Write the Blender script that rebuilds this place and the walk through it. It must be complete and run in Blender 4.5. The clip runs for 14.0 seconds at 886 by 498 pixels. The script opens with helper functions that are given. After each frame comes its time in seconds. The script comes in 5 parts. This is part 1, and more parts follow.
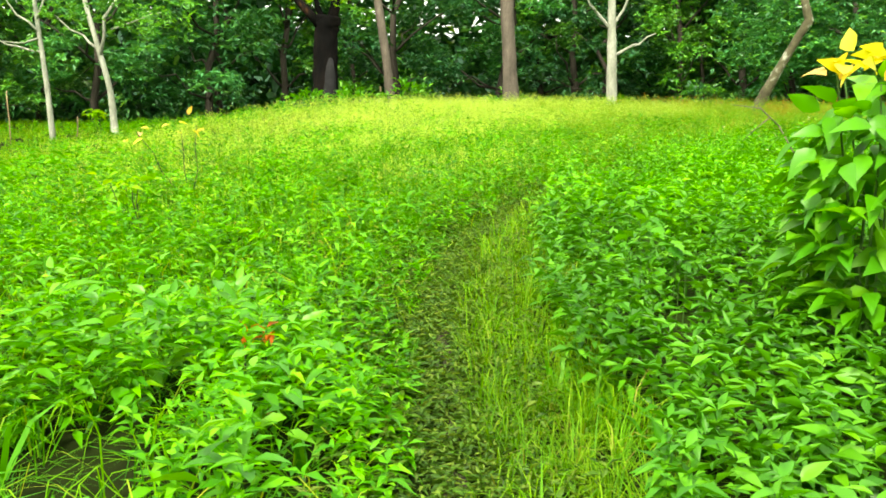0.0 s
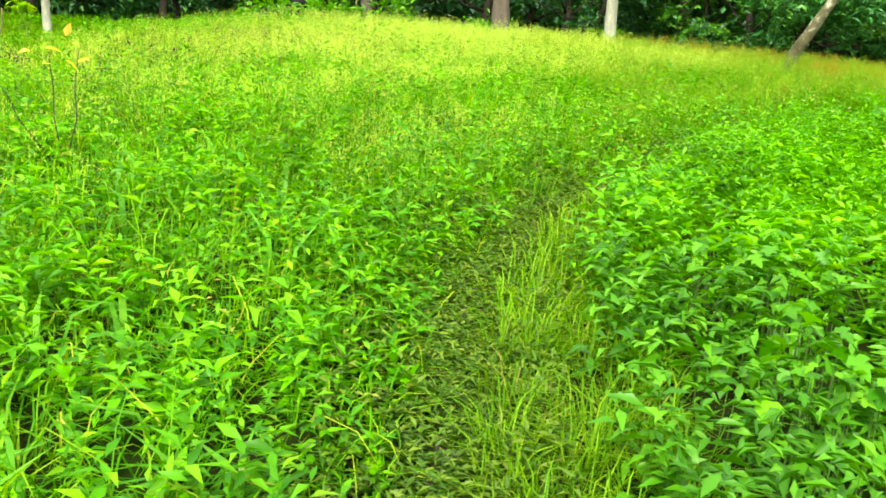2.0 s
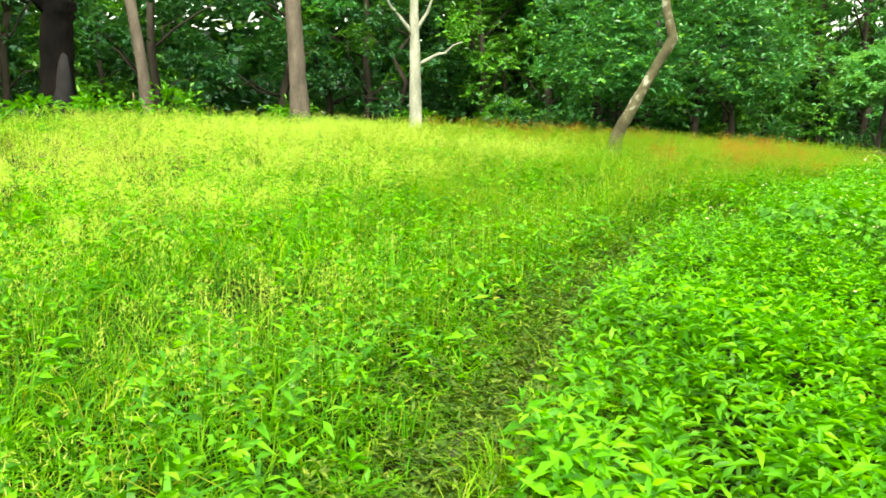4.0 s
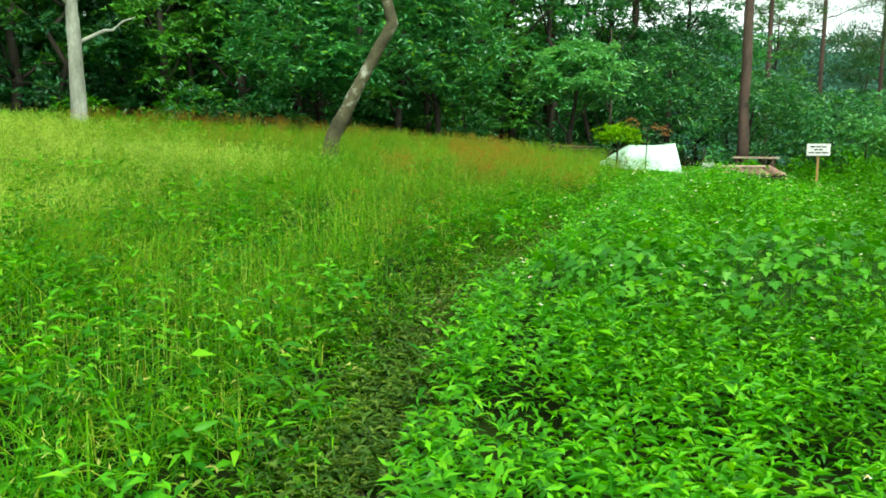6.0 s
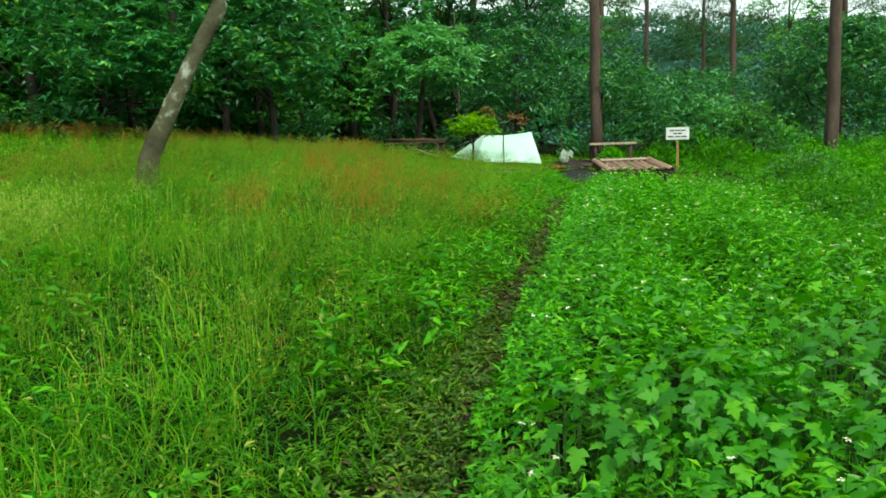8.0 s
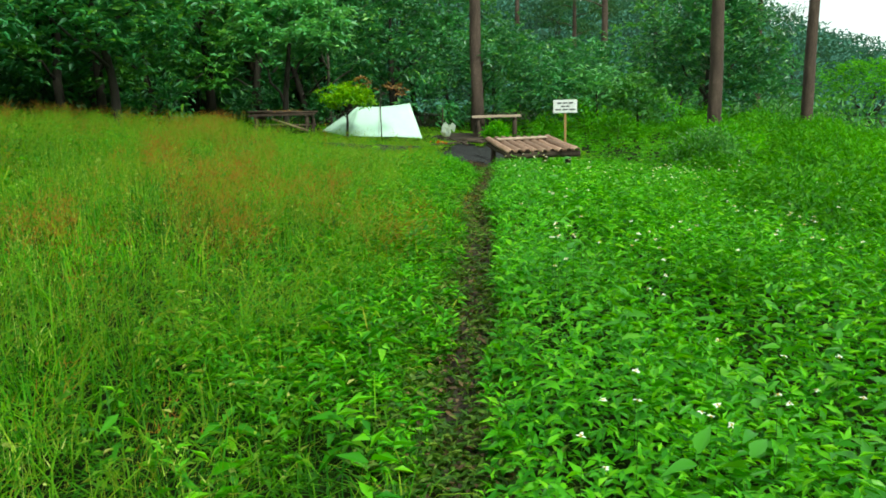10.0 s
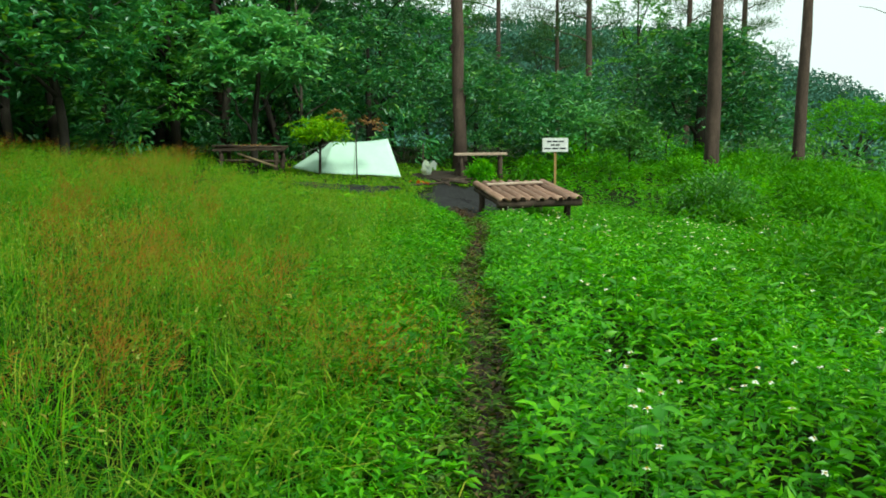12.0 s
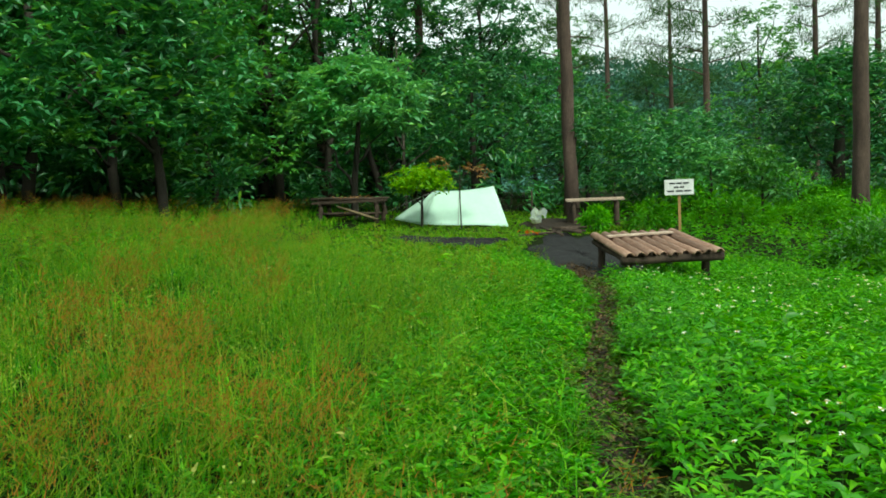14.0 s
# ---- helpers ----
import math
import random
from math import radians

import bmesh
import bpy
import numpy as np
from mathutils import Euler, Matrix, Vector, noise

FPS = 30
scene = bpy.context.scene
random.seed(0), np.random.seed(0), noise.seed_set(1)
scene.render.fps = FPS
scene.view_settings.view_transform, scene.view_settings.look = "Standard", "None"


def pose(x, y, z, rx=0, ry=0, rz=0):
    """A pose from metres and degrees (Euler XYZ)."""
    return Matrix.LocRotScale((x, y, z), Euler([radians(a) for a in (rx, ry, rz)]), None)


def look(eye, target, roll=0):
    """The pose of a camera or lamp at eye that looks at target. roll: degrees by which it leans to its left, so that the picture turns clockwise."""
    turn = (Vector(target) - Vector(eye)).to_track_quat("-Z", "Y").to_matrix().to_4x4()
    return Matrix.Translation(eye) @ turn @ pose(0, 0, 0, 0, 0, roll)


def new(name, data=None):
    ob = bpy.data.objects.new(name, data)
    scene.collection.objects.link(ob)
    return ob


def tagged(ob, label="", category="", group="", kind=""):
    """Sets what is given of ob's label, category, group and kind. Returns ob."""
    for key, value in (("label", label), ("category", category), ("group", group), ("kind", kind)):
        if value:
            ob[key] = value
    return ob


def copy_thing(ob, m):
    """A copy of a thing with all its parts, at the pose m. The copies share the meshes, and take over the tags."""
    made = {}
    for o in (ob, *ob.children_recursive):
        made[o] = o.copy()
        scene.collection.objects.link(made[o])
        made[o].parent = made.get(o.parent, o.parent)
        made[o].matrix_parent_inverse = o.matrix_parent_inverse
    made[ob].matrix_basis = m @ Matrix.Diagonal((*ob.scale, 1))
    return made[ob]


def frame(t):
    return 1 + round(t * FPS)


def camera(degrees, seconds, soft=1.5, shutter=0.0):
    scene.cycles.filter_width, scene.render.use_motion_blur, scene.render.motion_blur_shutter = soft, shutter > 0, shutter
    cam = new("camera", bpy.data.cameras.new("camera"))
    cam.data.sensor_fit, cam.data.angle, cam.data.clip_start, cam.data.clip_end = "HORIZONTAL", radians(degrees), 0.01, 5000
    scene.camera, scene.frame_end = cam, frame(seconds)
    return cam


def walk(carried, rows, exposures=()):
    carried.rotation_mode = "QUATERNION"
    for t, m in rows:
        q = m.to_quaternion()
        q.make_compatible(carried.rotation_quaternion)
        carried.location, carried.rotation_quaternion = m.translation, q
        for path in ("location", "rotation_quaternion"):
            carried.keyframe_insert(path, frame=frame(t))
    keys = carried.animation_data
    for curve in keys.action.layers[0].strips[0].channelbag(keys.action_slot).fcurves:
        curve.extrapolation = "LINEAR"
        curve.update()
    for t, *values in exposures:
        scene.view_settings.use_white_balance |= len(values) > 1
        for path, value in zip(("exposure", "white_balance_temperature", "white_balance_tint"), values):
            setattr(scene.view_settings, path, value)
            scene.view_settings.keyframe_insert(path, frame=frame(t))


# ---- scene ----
cam = camera(58.0, 14.0, soft=1.75)
PATH = [
    (0, (-0.161, -0.798, 1.631), (-0.07, 1.187, 1.408), 0.9),
    (0.5, (-0.103, -0.217, 1.686), (0.055, 1.755, 1.392), 1.2),
    (1, (-0.088, 0.39, 1.779), (0.102, 2.346, 1.406), 2.4),
    (1.5, (-0.174, 1.001, 1.895), (0.025, 2.947, 1.475), 4.5),
    (2, (-0.218, 1.563, 1.974), (-0.032, 3.51, 1.557), 5.2),
    (2.5, (-0.251, 2.151, 2.068), (-0.083, 4.112, 1.711), 4.0),
    (3, (-0.243, 2.654, 2.222), (0.029, 4.614, 1.935), 1.3),
    (3.5, (-0.098, 3.223, 2.35), (0.323, 5.166, 2.134), 0.2),
    (4, (-0.006, 3.771, 2.414), (0.623, 5.657, 2.199), 1.3),
    (4.2, (0.041, 3.973, 2.46), (0.768, 5.822, 2.234), 1.3),
    (6.3, (1.188, 6.523, 2.744), (2.496, 8.02, 2.525), 0.7),
    (6.5, (1.313, 6.76, 2.771), (2.64, 8.243, 2.568), 0.6),
    (7, (1.654, 7.381, 2.899), (3.093, 8.756, 2.698), -0.4),
    (7.5, (2.087, 7.883, 3.001), (3.604, 9.166, 2.768), -1.4),
    (8, (2.379, 8.298, 3.068), (3.933, 9.527, 2.794), -1.9),
    (8.5, (2.651, 8.648, 3.125), (4.292, 9.761, 2.863), -1.2),
    (8.7, (2.792, 8.769, 3.142), (4.465, 9.836, 2.894), -0.4),
    (10.8, (4.436, 10.079, 3.316), (6.172, 10.988, 2.914), -2.2),
    (11, (4.583, 10.156, 3.337), (6.311, 11.092, 2.967), -2.1),
    (11.5, (4.926, 10.339, 3.369), (6.664, 11.291, 3.099), -0.4),
    (12, (5.273, 10.535, 3.364), (7.035, 11.434, 3.072), -0.8),
    (12.5, (5.632, 10.665, 3.341), (7.427, 11.483, 3.012), -1.7),
    (13, (5.948, 10.842, 3.365), (7.772, 11.613, 3.087), -2.3),
    (13.5, (6.256, 11.062, 3.392), (8.04, 11.942, 3.184), -3.2),
    (14, (6.574, 11.255, 3.4), (8.21, 12.392, 3.227), -2.7),
]
EXPOSURES = [(0.0, 1.47, 7700, 1), (4.0, 1.55, 7700, 1), (6.5, 0.42, 6380, -11), (7.5, 0.24, 6380, -11), (8.5, 0.34, 6380, -11), (11.0, 0.36, 6380, -11), (11.5, 0.14, 6380, -11), (12.5, 0.13, 6380, -11), (13.5, 0.0, 6380, -11), (14.0, 0.1, 6380, -11)]
walk(cam, [(t, look(eye, aim, roll)) for t, eye, aim, roll in PATH], EXPOSURES)

# ---- daylight: a bright overcast sky with a weak, wide sun ----
SUN_HEIGHT, SUN_TURN = radians(48), radians(205)
world = bpy.data.worlds.new("overcast_sky")
scene.world = world
world.use_nodes = True
wn, wl = world.node_tree.nodes, world.node_tree.links
wn.clear()
sky = wn.new("ShaderNodeTexSky")
sky.sky_type, sky.sun_disc = "NISHITA", False
sky.sun_elevation, sky.sun_rotation = SUN_HEIGHT, SUN_TURN
sky.air_density, sky.dust_density, sky.ozone_density = 1.0, 6.0, 1.0
cloud = wn.new("ShaderNodeMixRGB")
cloud.inputs[0].default_value = 0.84
cloud.inputs[2].default_value = (8.6, 9.0, 9.2, 1)
back = wn.new("ShaderNodeBackground")
back.inputs[1].default_value = 0.125
wout = wn.new("ShaderNodeOutputWorld")
wl.new(sky.outputs[0], cloud.inputs[1])
wl.new(cloud.outputs[0], back.inputs[0])
wl.new(back.outputs[0], wout.inputs[0])
sun = new("sun", bpy.data.lights.new("sun", "SUN"))
sun.data.energy, sun.data.angle, sun.data.color = 2.8, radians(12), (1.0, 0.97, 0.9)
sun.matrix_world = look((0, 0, 60), (25 * math.sin(SUN_TURN) * -1, 25 * math.cos(SUN_TURN) * -1, 60 - 25 * math.tan(SUN_HEIGHT)))

# ---- materials ----
def shader(name):
    m = bpy.data.materials.new(name)
    m.use_nodes = True
    n = m.node_tree.nodes
    return m, n, m.node_tree.links, n["Principled BSDF"], n["Material Output"]


def ramp(n, l, source, stops):
    r = n.new("ShaderNodeValToRGB")
    r.color_ramp.elements[0].position, r.color_ramp.elements[0].color = stops[0][0], (*stops[0][1], 1)
    r.color_ramp.elements[1].position, r.color_ramp.elements[1].color = stops[-1][0], (*stops[-1][1], 1)
    for at, c in stops[1:-1]:
        r.color_ramp.elements.new(at).color = (*c, 1)
    l.new(source, r.inputs[0])
    return r.outputs[0]


def noise_at(n, l, scale, detail=4.0, rough=0.6, stretch=(1, 1, 1)):
    tc = n.new("ShaderNodeTexCoord")
    mp = n.new("ShaderNodeMapping")
    mp.inputs["Scale"].default_value = stretch
    t = n.new("ShaderNodeTexNoise")
    t.inputs["Scale"].default_value, t.inputs["Detail"].default_value, t.inputs["Roughness"].default_value = scale, detail, rough
    l.new(tc.outputs["Object"], mp.inputs[0])
    l.new(mp.outputs[0], t.inputs["Vector"])
    return t.outputs["Fac"]


def mix(n, l, kind, fac, a, b):
    m = n.new("ShaderNodeMixRGB")
    m.blend_type = kind
    for k, v in ((0, fac), (1, a), (2, b)):
        if isinstance(v, (int, float)):
            m.inputs[k].default_value = v
        elif isinstance(v, tuple):
            m.inputs[k].default_value = (*v, 1)
        else:
            l.new(v, m.inputs[k])
    return m.outputs[0]


def leaf_material(name, stops, through_light=0.35, rough=0.45, patch=0.6, patch_scale=0.8, gloss=0.22, vary=0.0):
    """Leaves: each leaf its own shade, patches of lusher and paler growth, light through the blade."""
    m, n, l, p, out = shader(name)
    geo = n.new("ShaderNodeNewGeometry")
    colour = ramp(n, l, geo.outputs["Random Per Island"], stops)
    fac = noise_at(n, l, patch_scale, 3)
    tone = ramp(n, l, fac, [(0.3, (1 - patch * 0.6,) * 3), (0.7, (1.0 + patch * 0.3, 1.0 + patch * 0.25, 1.0))])
    colour = mix(n, l, "MULTIPLY", 1.0, colour, tone)
    if vary:
        info = n.new("ShaderNodeObjectInfo")
        colour = mix(n, l, "MULTIPLY", 1.0, colour, ramp(n, l, info.outputs["Random"], [(0, (1 - vary, 1 - vary, 1 - 0.7 * vary)), (1, (1 + vary, 1 + 0.8 * vary, 1 + 0.4 * vary))]))
    l.new(colour, p.inputs["Base Color"])
    p.inputs["Roughness"].default_value = rough
    p.inputs["Specular IOR Level"].default_value = gloss
    tr = n.new("ShaderNodeBsdfTranslucent")
    l.new(mix(n, l, "MULTIPLY", 1.0, colour, (1.5, 1.35, 0.5)), tr.inputs[0])
    mx = n.new("ShaderNodeMixShader")
    mx.inputs[0].default_value = through_light
    l.new(p.outputs[0], mx.inputs[1])
    l.new(tr.outputs[0], mx.inputs[2])
    l.new(mx.outputs[0], out.inputs[0])
    return m


def rough_material(name, stops, scale, rough=0.85, bump=0.5, distance=0.02, stretch=(1, 1, 1), fine=9.0, metal=0.0, grain=0.65, vary=0.0):
    """Bark, soil, wood, cloth: two scales of mottling and a relief."""
    m, n, l, p, out = shader(name)
    big = noise_at(n, l, scale, 5, 0.65, stretch)
    small = noise_at(n, l, scale * fine, 4, 0.7, stretch)
    colour = ramp(n, l, big, stops)
    colour = mix(n, l, "MULTIPLY", grain, colour, ramp(n, l, small, [(0.25, (0.45, 0.45, 0.45)), (0.7, (1.25, 1.25, 1.25))]))
    if vary:
        info = n.new("ShaderNodeObjectInfo")
        colour = mix(n, l, "MULTIPLY", 1.0, colour, ramp(n, l, info.outputs["Random"], [(0, (1 - vary,) * 3), (1, (1 + vary,) * 3)]))
    l.new(colour, p.inputs["Base Color"])
    p.inputs["Roughness"].default_value, p.inputs["Metallic"].default_value = rough, metal
    p.inputs["Specular IOR Level"].default_value = 0.05 if rough > 0.95 else 0.25
    b = n.new("ShaderNodeBump")
    b.inputs["Strength"].default_value, b.inputs["Distance"].default_value = bump, distance
    l.new(mix(n, l, "MIX", 0.5, big, small), b.inputs["Height"])
    l.new(b.outputs[0], p.inputs["Normal"])
    return m


HERB_DEEP = leaf_material("deep_green_herb_leaf", [(0, (0.025, 0.14, 0.004)), (0.6, (0.055, 0.24, 0.008)), (1, (0.11, 0.36, 0.015))], 0.32, 0.42, 0.5, 0.8, 0.3)
HERB = leaf_material("herb_leaf", [(0, (0.026, 0.17, 0.002)), (0.5, (0.08, 0.34, 0.004)), (0.85, (0.15, 0.49, 0.008)), (1, (0.22, 0.54, 0.012))], 0.36, 0.42, 0.55, 0.8, 0.24)
BROAD = leaf_material("broad_leaf", [(0, (0.045, 0.23, 0.004)), (0.6, (0.08, 0.32, 0.006)), (1, (0.14, 0.4, 0.01))], 0.34, 0.42, 0.4, 2.2, 0.45)
VINE = leaf_material("vine_leaf", [(0, (0.03, 0.18, 0.003)), (0.6, (0.07, 0.3, 0.005)), (1, (0.14, 0.42, 0.01))], 0.36, 0.45, 0.5, 1.2, 0.3)
GRASS = leaf_material("grass_blade", [(0, (0.025, 0.16, 0.002)), (0.5, (0.075, 0.3, 0.003)), (0.9, (0.2, 0.48, 0.008)), (1, (0.4, 0.44, 0.05))], 0.38, 0.55, 0.9, 0.9, 0.15)
TURF = leaf_material("turf_blade", [(0, (0.07, 0.24, 0.004)), (0.5, (0.13, 0.35, 0.006)), (0.92, (0.22, 0.42, 0.01)), (1, (0.34, 0.34, 0.08))], 0.4, 0.6, 0.7, 0.9)
PALE = leaf_material("seed_grass", [(0, (0.26, 0.5, 0.03)), (0.5, (0.42, 0.58, 0.09)), (1, (0.56, 0.62, 0.2))], 0.45, 0.7, 0.4, 0.4)
GOLDEN = leaf_material("golden_plume", [(0, (0.08, 0.25, 0.006)), (0.5, (0.145, 0.3, 0.01)), (1, (0.24, 0.28, 0.02))], 0.45, 0.7, 0.4, 0.6)
RUSTY = leaf_material("rusty_seed", [(0, (0.26, 0.2, 0.02)), (0.5, (0.32, 0.12, 0.014)), (1, (0.36, 0.18, 0.03))], 0.4, 0.7, 0.4, 0.6)
TROD = leaf_material("trodden_leaf", [(0, (0.03, 0.08, 0.01)), (0.5, (0.065, 0.16, 0.014)), (1, (0.17, 0.26, 0.035))], 0.3, 0.45, 0.5, 2.0)
TINY = leaf_material("small_weed_leaf", [(0, (0.04, 0.18, 0.004)), (0.6, (0.09, 0.28, 0.006)), (0.94, (0.17, 0.36, 0.01)), (1, (0.5, 0.5, 0.15))], 0.42, 0.5, 0.6, 0.7)
BUSH = leaf_material("bush_leaf", [(0, (0.045, 0.23, 0.004)), (0.6, (0.085, 0.35, 0.006)), (1, (0.16, 0.47, 0.012))], 0.42, 0.5, 0.6, 0.4, 0.22, 0.3)
DARK = leaf_material("forest_leaf", [(0, (0.04, 0.2, 0.065)), (0.6, (0.065, 0.3, 0.12)), (1, (0.13, 0.41, 0.1))], 0.33, 0.42, 0.7, 0.35, 0.6, 0.42)
DARK_WARM = leaf_material("forest_leaf_light", [(0, (0.045, 0.2, 0.04)), (0.6, (0.08, 0.3, 0.05)), (1, (0.15, 0.41, 0.05))], 0.33, 0.42, 0.7, 0.35, 0.6, 0.42)
COOL = leaf_material("waxy_leaf", [(0, (0.08, 0.3, 0.11)), (0.6, (0.14, 0.43, 0.16)), (1, (0.22, 0.52, 0.14))], 0.33, 0.34, 0.5, 0.6, 0.8)
LIME = leaf_material("lime_leaf", [(0, (0.1, 0.3, 0.004)), (0.6, (0.2, 0.45, 0.006)), (1, (0.32, 0.52, 0.015))], 0.45, 0.45, 0.3)
YELLOW = leaf_material("yellow_young_leaf", [(0, (0.6, 0.62, 0.06)), (0.6, (0.75, 0.6, 0.1)), (1, (0.65, 0.38, 0.18))], 0.45, 0.45, 0.2)
DRIED = leaf_material("dried_leaf", [(0, (0.16, 0.08, 0.03)), (0.6, (0.28, 0.15, 0.06)), (1, (0.36, 0.24, 0.1))], 0.3, 0.6, 0.3)
LITTER = leaf_material("rotting_leaf", [(0, (0.03, 0.02, 0.012)), (0.6, (0.08, 0.05, 0.025)), (1, (0.2, 0.13, 0.06))], 0.15, 0.6, 0.3)
MANGO = leaf_material("dark_glossy_leaf", [(0, (0.035, 0.18, 0.06)), (0.7, (0.07, 0.31, 0.11)), (0.92, (0.13, 0.43, 0.09)), (1, (0.25, 0.55, 0.05))], 0.3, 0.36, 0.6, 0.35, 0.8, 0.28)
ORANGE = leaf_material("orange_leaf", [(0, (0.5, 0.1, 0.01)), (1, (0.65, 0.16, 0.02))], 0.3, 0.5, 0.2)
NEEDLE = leaf_material("pine_needle", [(0, (0.03, 0.1, 0.025)), (1, (0.07, 0.17, 0.04))], 0.25, 0.5, 0.4)
# haze over the far woods is mixed into this bluish leaf colour
HAZED_WOOD = leaf_material("hazed_wood_leaf", [(0, (0.055, 0.15, 0.125)), (0.6, (0.07, 0.18, 0.15)), (1, (0.09, 0.21, 0.16))], 0.2, 0.8, 0.4, 0.04, 0.06)
PETAL = leaf_material("white_petal", [(0, (0.75, 0.78, 0.7)), (1, (0.85, 0.85, 0.8))], 0.3, 0.5, 0.1)
POLLEN = leaf_material("yellow_floret", [(0, (0.6, 0.4, 0.03)), (1, (0.7, 0.5, 0.06))], 0.1, 0.6, 0.1)
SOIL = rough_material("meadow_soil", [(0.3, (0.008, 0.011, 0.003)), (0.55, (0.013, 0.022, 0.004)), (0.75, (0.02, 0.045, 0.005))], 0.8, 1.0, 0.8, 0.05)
HILLSIDE = rough_material("hillside_scrub", [(0.3, (0.012, 0.035, 0.02)), (0.7, (0.025, 0.06, 0.035))], 0.1, 1.0, 0.5, 0.5)
MUD = rough_material("wet_mud", [(0.3, (0.016, 0.011, 0.007)), (0.6, (0.034, 0.024, 0.015)), (0.8, (0.06, 0.045, 0.028))], 2.5, 0.75, 0.9, 0.04)
ASH = rough_material("ash_ground", [(0.3, (0.006, 0.006, 0.006)), (0.6, (0.015, 0.014, 0.014)), (0.8, (0.045, 0.043, 0.04))], 3.0, 0.85, 0.8, 0.03)
BARK_PALE = rough_material("pale_bark", [(0.3, (0.17, 0.18, 0.14)), (0.55, (0.33, 0.345, 0.28)), (0.75, (0.5, 0.52, 0.45))], 2.5, 0.85, 0.6, 0.03, (1, 1, 0.35))
BARK_BROWN = rough_material("brown_bark", [(0.3, (0.06, 0.05, 0.04)), (0.6, (0.12, 0.1, 0.08)), (0.8, (0.19, 0.165, 0.13))], 3.0, 0.9, 0.8, 0.04, (1, 1, 0.3))
BARK_BURNT = rough_material("burnt_bark", [(0.42, (0.004, 0.004, 0.004)), (0.6, (0.01, 0.008, 0.007)), (0.72, (0.09, 0.04, 0.016))], 1.2, 0.98, 0.9, 0.06, (1, 1, 0.3))
BARK_PINE = rough_material("pine_bark", [(0.3, (0.05, 0.035, 0.028)), (0.6, (0.1, 0.068, 0.052)), (0.8, (0.17, 0.125, 0.1))], 4.0, 0.9, 1.0, 0.05, (1, 1, 0.28))
BARK_MOTTLED = rough_material("mottled_bark", [(0.36, (0.035, 0.032, 0.016)), (0.54, (0.09, 0.084, 0.045)), (0.62, (0.34, 0.35, 0.28))], 2.2, 0.85, 0.6, 0.03)
# darker copy of the brown bark: shade under foliage put into its colour
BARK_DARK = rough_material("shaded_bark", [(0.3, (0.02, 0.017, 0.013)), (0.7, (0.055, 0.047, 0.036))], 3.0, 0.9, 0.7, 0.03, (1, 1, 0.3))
STEM = rough_material("green_stem", [(0.3, (0.03, 0.09, 0.012)), (0.7, (0.06, 0.14, 0.02))], 6.0, 0.7, 0.3, 0.01)
TARP = rough_material("tarp_cloth", [(0.3, (0.46, 0.66, 0.53)), (0.7, (0.55, 0.74, 0.61))], 1.1, 0.45, 0.2, 0.02, grain=0.12)
SLAT = rough_material("weathered_slat", [(0.3, (0.13, 0.075, 0.05)), (0.55, (0.3, 0.175, 0.12)), (0.78, (0.5, 0.36, 0.28))], 3.0, 0.7, 0.6, 0.01, (0.3, 1, 1), vary=0.3)
PLANK = rough_material("grey_plank", [(0.3, (0.1, 0.075, 0.045)), (0.6, (0.24, 0.18, 0.1)), (0.8, (0.42, 0.33, 0.2))], 3.0, 0.85, 0.6, 0.01, (0.3, 1, 1), vary=0.35)
PLANK_PALE = rough_material("pale_plank", [(0.3, (0.36, 0.26, 0.19)), (0.7, (0.55, 0.43, 0.34))], 4.0, 0.75, 0.4, 0.005, (0.3, 1, 1))
LOG = rough_material("dark_log", [(0.3, (0.03, 0.022, 0.016)), (0.7, (0.1, 0.07, 0.05))], 5.0, 0.9, 0.8, 0.02, (1, 1, 0.3))
POST = rough_material("sign_post_wood", [(0.3, (0.3, 0.17, 0.06)), (0.7, (0.45, 0.29, 0.12))], 5.0, 0.8, 0.4, 0.01, (1, 1, 0.3))
BOARD = rough_material("sign_paint", [(0.25, (0.68, 0.68, 0.64)), (0.6, (0.8, 0.8, 0.78))], 5.0, 0.6, 0.1, 0.003)
INK = rough_material("black_paint", [(0.3, (0.02, 0.02, 0.025)), (0.7, (0.05, 0.05, 0.06))], 9.0, 0.6, 0.1, 0.002)
PLASTIC = leaf_material("thin_plastic", [(0, (0.48, 0.56, 0.62)), (1, (0.58, 0.66, 0.72))], 0.5, 0.25, 0.2, 6.0)
CORD = rough_material("cord", [(0.3, (0.2, 0.2, 0.18)), (0.7, (0.3, 0.3, 0.27))], 9.0, 0.8, 0.1, 0.002)


# ---- mesh kit ----
def mesh_of(name, v, f, mat, smooth=False):
    me = bpy.data.meshes.new(name)
    v, f = np.ascontiguousarray(v, dtype=np.float32), np.ascontiguousarray(f, dtype=np.int32)
    me.vertices.add(len(v))
    me.vertices.foreach_set("co", v.ravel())
    me.loops.add(f.size)
    me.loops.foreach_set("vertex_index", f.ravel())
    me.polygons.add(len(f))
    me.polygons.foreach_set("loop_start", np.arange(len(f), dtype=np.int32) * f.shape[1])
    me.update(calc_edges=True)
    if smooth:
        me.polygons.foreach_set("use_smooth", np.ones(len(f), dtype=bool))
    me.materials.append(mat)
    return me


def joined(pieces):
    v, f, base = [], [], 0
    for pv, pf in pieces:
        v.append(pv)
        f.append(pf + base)
        base += len(pv)
    return np.concatenate(v), np.concatenate(f)


def put(name, v, f, mat, parent=None, label="", smooth=False):
    ob = new(name, mesh_of(name, v, f, mat, smooth))
    if parent:
        ob.parent = parent
    if label:
        ob["label"] = label
    return ob


